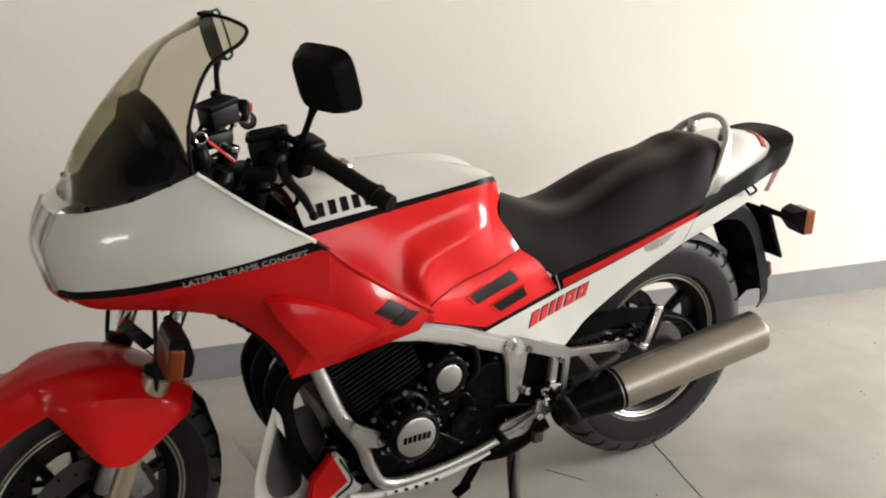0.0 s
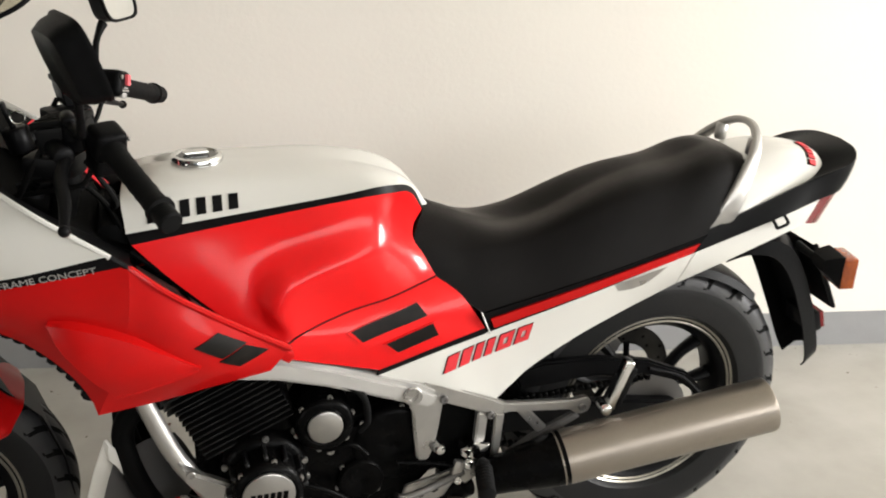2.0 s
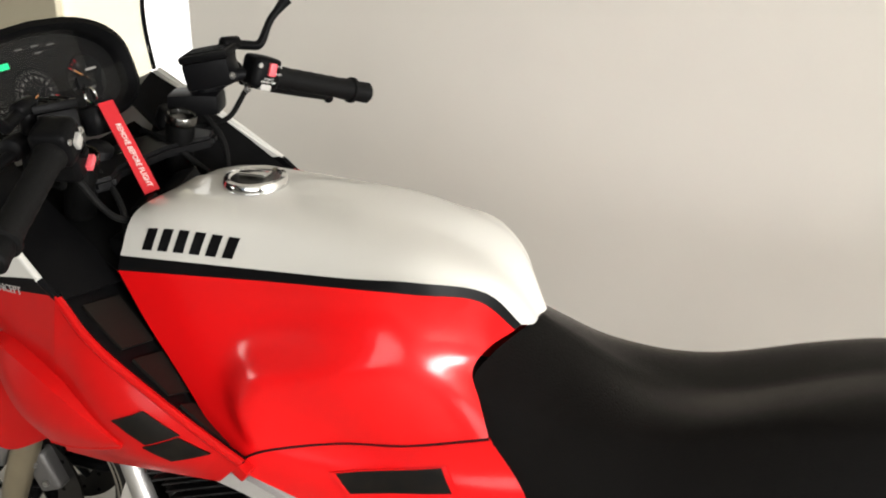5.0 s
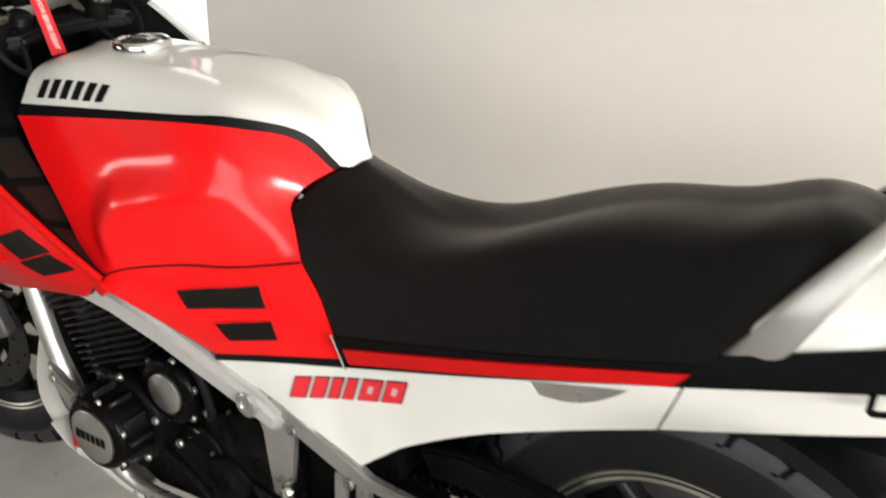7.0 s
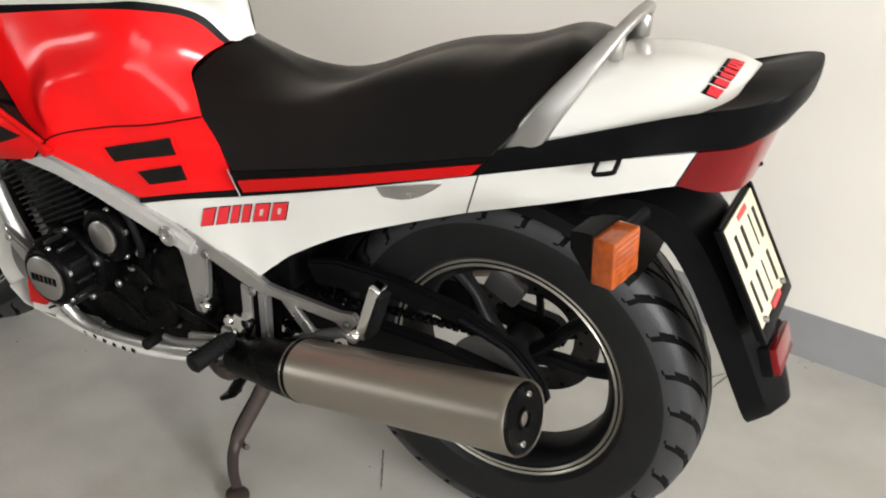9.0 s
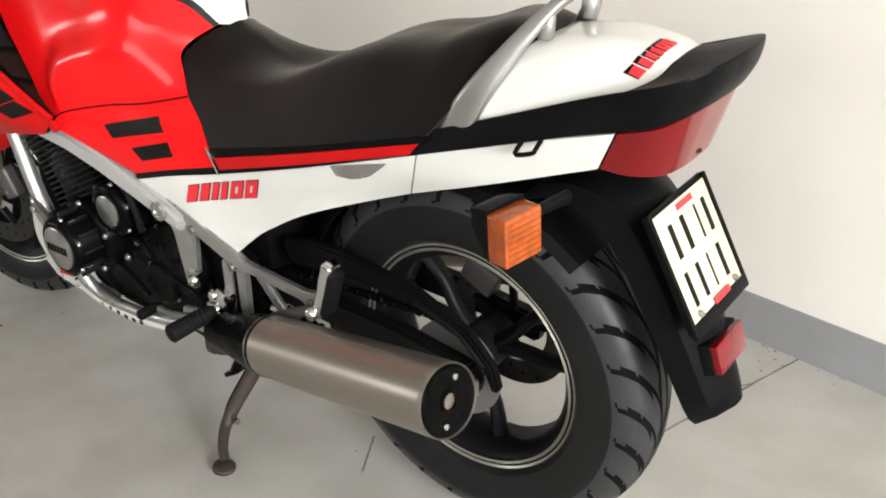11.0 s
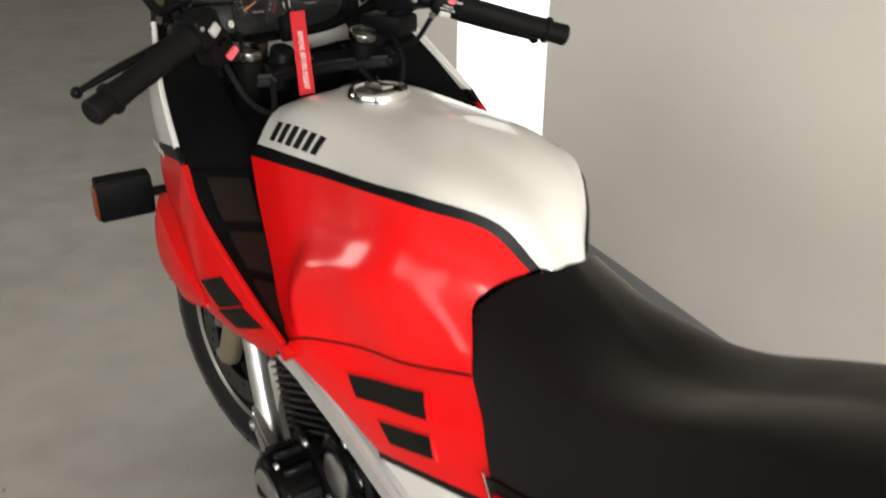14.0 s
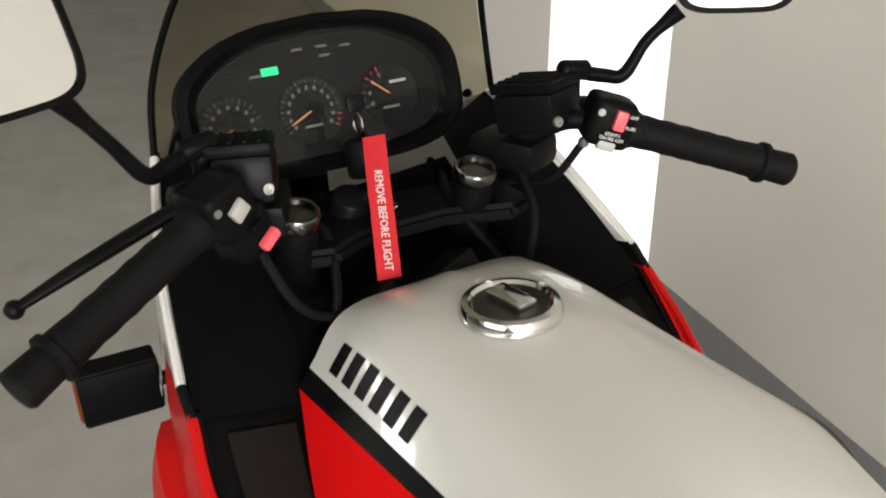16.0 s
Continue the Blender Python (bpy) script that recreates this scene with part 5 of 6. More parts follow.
# belly fairing: a white ring round a grey duct, with a red side piece behind it
RING = [(0.297, 0.50), (0.272, 0.44), (0.248, 0.36), (0.244, 0.30), (0.268, 0.245), (0.325, 0.232), (0.368, 0.26), (0.374, 0.315), (0.345, 0.40), (0.318, 0.465)]
for s in (-1,):
    y = s * 0.135
    ring = spline([(x + 0.016, y + s * 0.012 * math.sin(0.7 * k), z - 0.024) for k, (x, z) in enumerate(RING + RING[:1])], 49)[:-1]
    mid = ring.mean(axis=0)
    shell = [[p + (mid - p) * f + np.array((0.10 * d, -s * 0.09 * d, 0.0)) for f, d in ((-0.04, 0.05), (-0.05, 0.0), (0.02, -0.03), (0.18, -0.02), (0.24, 0.06), (0.25, 0.2))] for p in ring]
    bm = bmesh.new()
    add_grid(bm, shell, wrap_u=True)
    bmesh.ops.recalc_face_normals(bm, faces=bm.faces)
    belly = part("belly_fairing", bm, BELLY, bike, "white rounded belly fairing duct")
    bm = bmesh.new()
    vs = add_grid(bm, [[p + (mid - p) * f + np.array((0.10 * d, -s * 0.09 * d, 0.0)) for f, d in ((0.25, 0.15), (0.3, 0.7), (0.45, 1.2))] for p in ring], wrap_u=True)
    bm.faces.new([row[-1] for row in vs])
    bmesh.ops.recalc_face_normals(bm, faces=bm.faces)
    part("duct_lining", bm, ALU_DARK, belly, "grey duct lining")
for s in (-1,):
    SIDE_P = [(0.375, 0.315), (0.408, 0.335), (0.434, 0.368), (0.452, 0.345), (0.486, 0.266), (0.505, 0.248), (0.46, 0.228), (0.36, 0.222)]
    prism("belly_side", [(x + 0.01, z - 0.014) for x, z in SIDE_P], -0.172 if s < 0 else 0.150, 0.022, BELLY, bike, "white belly side piece", bevel=0.006)
    prism("belly_red", [(0.384, 0.300), (0.412, 0.325), (0.433, 0.352), (0.446, 0.332), (0.476, 0.268), (0.43, 0.236), (0.372, 0.230)], -0.175 if s < 0 else 0.153, 0.022, RED_DULL, bike, "red belly side panel", bevel=0.004)
    part("belly_line", tube_bm([(0.452, s * 0.176, 0.335), (0.481, s * 0.176, 0.268), (0.44, s * 0.176, 0.236)], 0.003, sides=6), BLACK_GLOSS, bike)
    sill = tube("belly_sill", [(0.47, s * 0.178, 0.228), (0.55, s * 0.182, 0.214), (0.66, s * 0.18, 0.206), (0.80, s * 0.178, 0.22), (0.86, s * 0.177, 0.232)], [0.009, 0.009, 0.009, 0.008, 0.005], BELLY, bike, "white belly sill with dark marks", sides=10, flat=1.0)
    for k in range(6):
        x = 0.56 + 0.028 * k
        z = np.interp(x, [0.55, 0.66, 0.80], [0.214, 0.206, 0.22])
        part("sill_mark", box_bm(0.010, 0.002, 0.008, pose(x, s * 0.1895, z, 0, 18, 0), 0), BLACK_GLOSS, sill, smooth=0)
rows = [[(x, y, z) for y in np.linspace(-0.165, 0.165, 9)] for x, z in ((0.30, 0.25), (0.34, 0.215), (0.42, 0.20), (0.55, 0.20))]
part("belly_pan", thick_grid(rows, 0.004), BELLY, bike, "white belly pan")

# ---- fairing ----
F_ST = [(-0.083, -0.07, 0.822), (-0.047, -0.125, 0.829), (0.06, -0.195, 0.848), (0.22, -0.25, 0.878), (0.37, -0.272, 0.910)]
W_UP = [(-0.07, -0.07, 0.972), (-0.02, -0.13, 0.985), (0.06, -0.178, 1.01), (0.165, -0.214, 1.056)]
up = coons(W_UP, F_ST, [W_UP[0], (-0.096, -0.07, 0.905), F_ST[0]], [W_UP[-1], (0.27, -0.248, 0.977), F_ST[-1]], 36, 16, lambda u, v: (-0.006 * math.sin(math.pi * v) * (1 - u), -0.012 * math.sin(math.pi * u) * math.sin(math.pi * v), 0))
both_sides("upper_fairing", up, 0.004, WHITE, bike, "white upper fairing side")
F_S2 = [(x, y, z - 0.016) for x, y, z in F_ST[:-1]] + [(0.40, -0.272, 0.891)]
fst = coons(F_ST, F_S2, [F_ST[0], F_S2[0]], [F_ST[-1], F_S2[-1]], 36, 3)
fs = both_sides("fairing_stripe", fst, 0.004, BLACK_GLOSS, bike, "black stripe with small white lettering")
F_LOW = [(-0.066, -0.07, 0.796), (-0.022, -0.13, 0.79), (0.10, -0.19, 0.785), (0.19, -0.215, 0.765), (0.245, -0.228, 0.73), (0.29, -0.237, 0.68), (0.312, -0.242, 0.64), (0.321, -0.243, 0.606)]
MID = [F_S2[-1], (0.39, -0.285, 0.80), (0.36, -0.272, 0.70), F_LOW[-1]]
low = coons(F_S2, F_LOW, [F_S2[0], F_LOW[0]], MID, 36, 16)
both_sides("lower_fairing", low, 0.004, RED_DULL, bike, "red lower fairing side")
WT = [F_S2[-1], (0.46, -0.275, 0.833), (0.56, -0.262, 0.757), (0.652, -0.246, 0.693)]
WB = [F_LOW[-1], (0.42, -0.25, 0.622), (0.52, -0.252, 0.64), (0.615, -0.25, 0.655)]
wing = coons(WT, WB, MID, [WT[-1], WB[-1]], 30, 18, lambda u, v: (0, -0.02 * math.sin(math.pi * v) * math.sin(math.pi * u) ** 1.6, 0))
wings = both_sides("fairing_wing", wing, 0.004, RED_DULL, bike, "red lower fairing wing with vents")
for poly in ([(0.488, 0.741), (0.528, 0.757), (0.575, 0.727), (0.532, 0.712)], [(0.527, 0.707), (0.573, 0.724), (0.612, 0.703), (0.56, 0.687)]):
    inlay("wing_vent", poly, wing, VENT, wings[0], 0.0025, "dark vent in the wing", mirror=False, sink=0.003)
# black inside of the red fairing
for name, g in (("fairing_lining", low), ("wing_lining", wing)):
    inside = np.array(g) + np.array((0.0, 0.009, 0.0))
    both_sides(name, inside, 0.003, PLASTIC, bike, "black inside of the fairing")
# toothed rubber strip along the lower front edge
edge = spline(F_LOW, 200)
edge = [p for p in edge if 0.185 < p[0] and p[2] > 0.632]
TEETH = 9
for s in (-1, 1):
    strip_ob = tube("toothed_strip", [(p[0] + 0.008, s * (-p[1] - 0.012), p[2] + 0.006) for p in edge[::8]], 0.007, RUBBER_SOFT, bike, "black toothed rubber strip", sides=8)
    for k in range(TEETH):
        bm = bmesh.new()
        i, j = int(k * (len(edge) - 1) / TEETH), int((k + 1) * (len(edge) - 1) / TEETH)
        a, b = V3(edge[i]), V3(edge[j])
        ax = (b - a).normalized()
        out = V3((ax.z, 0, -ax.x)).normalized()
        out = out if out.x < 0 else -out
        deep = 0.007 + 0.005 * k / TEETH
        ring = [a - out * 0.012, b - out * 0.012, b + out * 0.003, a + (b - a) * 0.62 + out * deep, a + (b - a) * 0.2 + out * deep, a + out * 0.003]
        cols = [[bm.verts.new((p.x, s * (-p.y - dy), p.z)) for p in ring] for dy in (0.004, 0.022)]
        bm.faces.new(cols[0])
        bm.faces.new(cols[1][::-1])
        for m in range(6):
            bm.faces.new((cols[0][m], cols[1][m], cols[1][(m + 1) % 6], cols[0][(m + 1) % 6]))
        bmesh.ops.recalc_face_normals(bm, faces=bm.faces)
        part("tooth", bm, RUBBER_SOFT, strip_ob, smooth=0)
# scoop blister on the wing
BT = [(0.265, -0.276, 0.803), (0.305, -0.292, 0.799), (0.375, -0.302, 0.776), (0.44, -0.303, 0.740), (0.495, -0.296, 0.703)]
BB = [(0.356, -0.292, 0.667), (0.40, -0.296, 0.675), (0.45, -0.297, 0.688), (0.490, -0.294, 0.700)]
BF = [BT[0], (0.283, -0.290, 0.765), (0.322, -0.299, 0.712), BB[0]]
blist = coons(BT, BB, BF, [BT[-1], BB[-1]], 26, 14, lambda u, v: (0, -0.007 * math.sin(math.pi * v) * (1 - u), 0))
both_sides("air_scoop", blist, 0.004, RED_DULL, bike, "red air scoop blister")
for name, line, dz in (("scoop_top", BT, 0.008), ("scoop_floor", BB, -0.006)):
    back = [(x + 0.010, y + 0.045, z + dz) for x, y, z in line]
    both_sides(name, coons(back, line, [back[0], line[0]], [back[-1], line[-1]], 26, 4), 0.003, RED_DULL, bike)
nose = [[(-0.07 - 0.012 * (1 - (y / 0.07) ** 2), y, 0.972), (-0.096 - 0.014 * (1 - (y / 0.07) ** 2), y, 0.9), (-0.083 - 0.012 * (1 - (y / 0.07) ** 2), y, 0.82)] for y in np.linspace(-0.07, 0.07, 11)]
nose = np.array([spline(r, 11) for r in nose])
part("headlight", thick_grid(nose, 0.004), CLEAR, bike, "clear rectangular headlight lens")
part("headlight_reflector", thick_grid(nose + np.array((0.03, 0, 0)), 0.003), CHROME, bike, "bright headlight reflector")
for s in (-1, 1):
    tube("headlight_rim", [(-0.071, s * 0.071, 0.972), (-0.097, s * 0.072, 0.905), (-0.084, s * 0.071, 0.82)], 0.006, ALU, bike, sides=8)
chin = [[(-0.083 - 0.012 * (1 - (y / 0.07) ** 2) + dx, y, z) for dx, z in ((0, 0.82), (0.004, 0.806), (0.02, 0.792))] for y in np.linspace(-0.07, 0.07, 9)]
part("fairing_chin", thick_grid(chin, 0.004), RED_DULL, bike, "red fairing chin")
brow = [[(-0.07 - 0.012 * (1 - (y / 0.07) ** 2) + dx, y, z) for dx, z in ((0, 0.972), (0.012, 0.982), (0.03, 0.988))] for y in np.linspace(-0.07, 0.07, 9)]
part("fairing_brow", thick_grid(brow, 0.004), WHITE, bike, "white fairing brow")

# lettering along the stripe
a, b = on_panel(fst, 0.10, 0.847)[0], on_panel(fst, 0.365, 0.896)[0]
mid, nrm = on_panel(fst, 0.235, 0.871)
mm = frame_from(V3(mid) + V3((0, -0.0045, 0)), V3(b) - V3(a), (0, 0, 1))
writing("stripe_lettering", "LATERAL FRAME CONCEPT", 0.0155, mm, INK_GREY, fs[0], stretch=1.28)

# windscreen, smoked, with a black edge strip
S_C = [(-0.044, 0, 0.986), (-0.033, 0, 1.04), (0.005, 0, 1.108), (0.068, 0, 1.186), (0.128, 0, 1.243), (0.194, 0, 1.288), (0.25, 0, 1.316)]
S_E = [(-0.02, -0.128, 0.987), (0.065, -0.178, 1.014), (0.158, -0.212, 1.056), (0.158, -0.204, 1.12), (0.176, -0.188, 1.18), (0.218, -0.165, 1.245), (0.283, -0.15, 1.28), (0.305, -0.125, 1.302), (0.295, -0.06, 1.313)]
scr = coons(S_C, S_E, [S_C[0], (-0.038, -0.07, 0.986), S_E[0]], [S_C[-1], (0.272, -0.03, 1.319), S_E[-1]], 40, 16, lambda u, v: (-0.010 * math.sin(math.pi * v) * min(1.0, 4 * (1 - u)), 0, 0))
screen = part("windscreen", thick_grid(full_width(scr), -0.003), SMOKE, bike, "smoked clear windscreen with a black edge")
for s in (-1, 1):
    tube("edge_strip", [(x, s * abs(y), z) for x, y, z in S_E[2:]] + [(0.272, s * 0.03, 1.319), (0.25, 0, 1.32)], 0.004, PLASTIC, screen, sides=8, count=40)
for s in (-1, 1):
    for x, y, z in ((-0.016, 0.130, 0.991), (0.058, 0.174, 1.013), (0.12, 0.200, 1.040)):
        bolt((x - 0.003, s * y, z), 0.006, screen, PLASTIC, out=(-0.5, s * 0.8, 0.2), name="screen_screw")
# dark inner shroud behind the screen
DU, DV = V3((0, 1, 0)), V3((-0.3, 0, 0.954))
DN = DU.cross(DV)
DC = V3((0.136, -0.006, 1.078))
DM = Matrix((DU, DV, DN)).transposed().to_4x4()
DM.translation = DC


def outline(w, h, top, rise=0.0, n=40):
    """A rounded binnacle outline, arched on top."""
    pts = []
    for a in np.linspace(0, 2 * math.pi, n, endpoint=False):
        c, s = math.cos(a), math.sin(a)
        x = w * math.copysign(abs(c) ** 0.55, c)
        y = (h + (top * (1 - (x / w) ** 2) if s > 0 else 0)) * math.copysign(abs(s) ** 0.6, s)
        pts.append((x, y + rise))
    return pts


HOOD_ARC = [DM @ V3((-0.173 * math.sin(a), -0.007 + (0.075 + 0.024 * math.cos(a) ** 2) * math.cos(a) ** 0.6, 0.018)) + V3((0, 0.006, 0)) for a in np.radians([0, 15, 30, 45, 60, 75, 86])]
SH_C = [(-0.026, 0, 0.975), (0.012, 0, 1.03), (0.043, 0, 1.075), (0.085, 0, 1.132), (0.112, 0, 1.162), HOOD_ARC[0]]
SH_E = [(-0.01, -0.118, 0.99), (0.06, -0.165, 1.012), (0.125, -0.190, 1.045), HOOD_ARC[-1]]
shroud = coons(SH_C, SH_E, [SH_C[0], SH_E[0]], HOOD_ARC, 30, 18, lambda u, v: (-0.012 * math.sin(math.pi * v) * math.sin(math.pi * u), 0, 0.006 * math.sin(math.pi * v) * math.sin(math.pi * u)))
part("screen_shroud", thick_grid(full_width(shroud), -0.004), PLASTIC, bike, "matt black shroud behind the screen")

# inner fairing linings, with three mesh pockets beside the tank
IN1 = coons([(0.158, -0.208, 1.052), (0.27, -0.243, 0.974), (0.40, -0.266, 0.880)], [(0.17, -0.135, 1.02), (0.27, -0.14, 0.94), (0.395, -0.145, 0.858)], [(0.158, -0.208, 1.052), (0.17, -0.135, 1.02)], [(0.40, -0.266, 0.880), (0.395, -0.145, 0.858)], 20, 8)
both_sides("inner_lining", IN1, 0.003, PLASTIC, bike, "black inner fairing lining")
IT = [(0.385, -0.266, 0.884), (0.46, -0.270, 0.828), (0.56, -0.258, 0.752), (0.648, -0.243, 0.69)]
IB = [(0.375, -0.145, 0.855), (0.47, -0.168, 0.785), (0.57, -0.19, 0.69), (0.642, -0.208, 0.655)]
IN2 = coons(IT, IB, [IT[0], IB[0]], [IT[-1], IB[-1]], 30, 8)
lins = both_sides("lower_lining", IN2, 0.003, PLASTIC, bike, "black lining with mesh pockets")
for lin, s in ((lins[0], 1), (lins[1], -1)):
    for u0, u1 in ((0.10, 0.34), (0.40, 0.60), (0.66, 0.90)):
        rows = []
        for u in np.linspace(u0, u1, 6):
            i = u * (len(IN2) - 1)
            r0 = IN2[int(i)] * (1 - i % 1) + IN2[min(int(i) + 1, len(IN2) - 1)] * (i % 1)
            rows.append([r0[0] * (1 - f) + r0[-1] * f + np.array((0.0, 0, 0.005)) for f in np.linspace(0.22, 0.80, 4)])
        rows = np.array(rows) if s > 0 else mirrored(rows)
        part("mesh_pocket", thick_grid(rows, s * 0.004), MESH_GREY, lin, "grey-brown mesh panel")
for s in (-1, 1):
    edge = [(0.165, s * 0.214, 1.056), (0.27, s * 0.248, 0.977), (0.373, s * 0.268, 0.906)]
    tube("fairing_edge", edge, 0.005, WHITE, bike, "white rolled fairing edge", sides=8)
    tube("fairing_edge_dark", [(0.373, s * 0.268, 0.906), (0.40, s * 0.268, 0.885)], 0.0052, BLACK_GLOSS, bike, sides=8)
    tube("fairing_edge_red", [(x, s * abs(y), z) for x, y, z in [(0.40, 0.268, 0.885)] + WT[1:]], 0.006, RED_DULL, bike, "red rolled fairing edge", sides=8)
    box("fairing_clip", (0.642, s * 0.232, 0.678), (0.03, 0.03, 0.02), RED_DULL, bike, turn=(0, 35, 0))
    tube("tank_gasket", [(0.40, s * 0.152, 0.866), (0.485, s * 0.172, 0.792), (0.585, s * 0.193, 0.686), (0.64, s * 0.208, 0.652)], 0.006, RUBBER_SOFT, bike, "black rubber edge beside the tank", sides=8)

# added dark block, hides the red that would show in this dark gap
box("tank_front_blocker", (0.375, 0, 0.845), (0.06, 0.26, 0.13), PLASTIC, bike, "added dark block ahead of the tank", bevel=0.02)

# added dark sheet under the bars, closes gaps that would show bright
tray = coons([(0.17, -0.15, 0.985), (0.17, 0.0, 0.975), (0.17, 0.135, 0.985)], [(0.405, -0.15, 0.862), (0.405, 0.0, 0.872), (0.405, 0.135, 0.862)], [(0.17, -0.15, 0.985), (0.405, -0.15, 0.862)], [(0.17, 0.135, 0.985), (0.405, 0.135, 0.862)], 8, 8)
part("head_backing", thick_grid(tray, 0.004), HEADER, bike, "added dark backing round the steering head")
for pts, r in (([(0.23, -0.11, 0.985), (0.30, -0.085, 0.99), (0.36, -0.10, 0.945), (0.39, -0.13, 0.9)], 0.005), ([(0.22, 0.10, 0.985), (0.30, 0.07, 0.985), (0.37, 0.09, 0.93)], 0.005), ([(0.35, -0.18, 1.04), (0.385, -0.15, 0.96), (0.37, -0.09, 0.92)], 0.005), ([(0.30, 0.15, 1.02), (0.35, 0.145, 0.97), (0.38, 0.11, 0.91)], 0.005)):
    tube("control_cable", pts, r, RUBBER_SOFT, bike, "black control cable", sides=8)
for x, y, z, dx, dy, dz in ((0.365, 0.02, 0.935, 0.04, 0.07, 0.03), (0.37, -0.06, 0.93, 0.03, 0.04, 0.03)):
    box("cable_block", (x, y, z), (dx, dy, dz), BLACK_GLOSS, bike, turn=(10, -20, 15), bevel=0.006)

# ---- instruments ----
dash = empty("dashboard", bike)
dash["label"] = "black instrument binnacle with three dials"
def ring_shell(rings):
    bm = bmesh.new()
    add_grid(bm, [[DM @ V3((x, y, z)) for x, y in o] for o, z in rings], wrap_v=True)
    bmesh.ops.recalc_face_normals(bm, faces=bm.faces)
    return bm


part("hood", ring_shell([(outline(0.15, 0.056, 0.027, -0.010), 0.0), (outline(0.152, 0.058, 0.028, -0.010), 0.012), (outline(0.164, 0.068, 0.026, -0.009), 0.026), (outline(0.174, 0.077, 0.024, -0.007), 0.02), (outline(0.172, 0.075, 0.022, -0.007), -0.015), (outline(0.14, 0.05, 0.015, -0.005), -0.035)]), PLASTIC, dash, "matt black dashboard hood")
bm = bmesh.new()
bm.faces.new([bm.verts.new(DM @ V3((x, y, 0.0))) for x, y in outline(0.151, 0.057, 0.0275, -0.010)])
part("dial_plate", bm, DIAL, dash, "dark grey dial plate", smooth=0)
bm = bmesh.new()
bm.faces.new([bm.verts.new(DM @ V3((x, y, 0.014))) for x, y in outline(0.154, 0.06, 0.0285, -0.010)])
glass = part("dial_glass", bm, CLEAR, dash, "clear dial glass", smooth=0)
glass.visible_shadow = False


def dial(cx, cy, r, ticks, start, end, needle, mat=None):
    g = part("dial", lathe_bm([(0.0006, r * 0.98), (0.001, r), (0.0006, r * 1.02), (0.0002, r * 1.03)], DM @ pose(cx, cy, 0) @ Matrix.Rotation(radians(-90), 4, "Y"), 40), DIAL, dash, "round dial with white ticks")
    for k in range(ticks):
        a = radians(start + (end - start) * k / (ticks - 1))
        major = k % 2 == 0
        part("tick", box_bm(0.005 if major else 0.003, 0.0011, 0.0005, DM @ pose(cx + 0.86 * r * math.cos(a), cy + 0.86 * r * math.sin(a), 0.0012, 0, 0, math.degrees(a)), 0), INK_DIM if k < ticks - 3 or not mat else mat, g, smooth=0)
        if major:
            part("numeral_bar", box_bm(0.0035, 0.0045, 0.0004, DM @ pose(cx + 0.66 * r * math.cos(a), cy + 0.66 * r * math.sin(a), 0.0012), 0), INK_DIM, g, smooth=0)
    a = radians(needle)
    part("needle", box_bm(r * 0.7, 0.0018, 0.001, DM @ pose(cx + 0.36 * r * math.cos(a), cy + 0.36 * r * math.sin(a), 0.003, 0, 0, needle), 0), NEEDLE, g, smooth=0)
    part("caption_bar", box_bm(0.022, 0.003, 0.0004, DM @ pose(cx, cy - 0.42 * r, 0.0012), 0), INK_DIM, g, smooth=0)
    return g


dial(-0.113, -0.017, 0.038, 21, 215, -35, 205)
dial(-0.018, -0.013, 0.041, 25, 215, -35, 205, INK_RED)
dial(0.084, -0.010, 0.038, 7, 200, 110, 140, INK_RED)
part("dial_mark", box_bm(0.022, 0.0035, 0.0004, DM @ pose(0.098, 0.003, 0.0012), 0), INK_GREY, dash, smooth=0)
part("green_lamp", box_bm(0.02, 0.009, 0.0006, DM @ pose(-0.057, 0.039, 0.0013), 0), GREEN_LAMP, dash, "lit green telltale", smooth=0)
for k, (x, y) in enumerate([(-0.02, 0.058), (0.01, 0.058), (0.04, 0.055), (0.012, 0.047), (-0.075, 0.036)]):
    part("telltale_bar", box_bm(0.013, 0.003, 0.0005, DM @ pose(x, y, 0.0012), 0), INK_DIM, dash, smooth=0)

# ---- handlebars ----
bars = empty("handlebar", bike)
bars["label"] = "black clip-on handlebars with switches and levers"
part("top_clamp", prism_bm([(0.25, -0.13), (0.265, -0.15), (0.335, -0.15), (0.35, -0.12), (0.322, -0.05), (0.322, 0.05), (0.345, 0.09), (0.335, 0.12), (0.265, 0.12), (0.25, 0.10), (0.235, 0.03), (0.235, -0.03)], 0.02, pose(0, 0, 0.966, 90, 0, 0), 0.006), BLACK_GLOSS, bars, "black top fork clamp")
cyl("ignition_lock", (0.235, 0, 1.01), (0.225, 0, 1.052), 0.022, BLACK_GLOSS, bars)
cyl("stem_nut", (0.270, 0.002, 0.974), (0.269, 0.002, 0.986), 0.017, CHROME, bars)
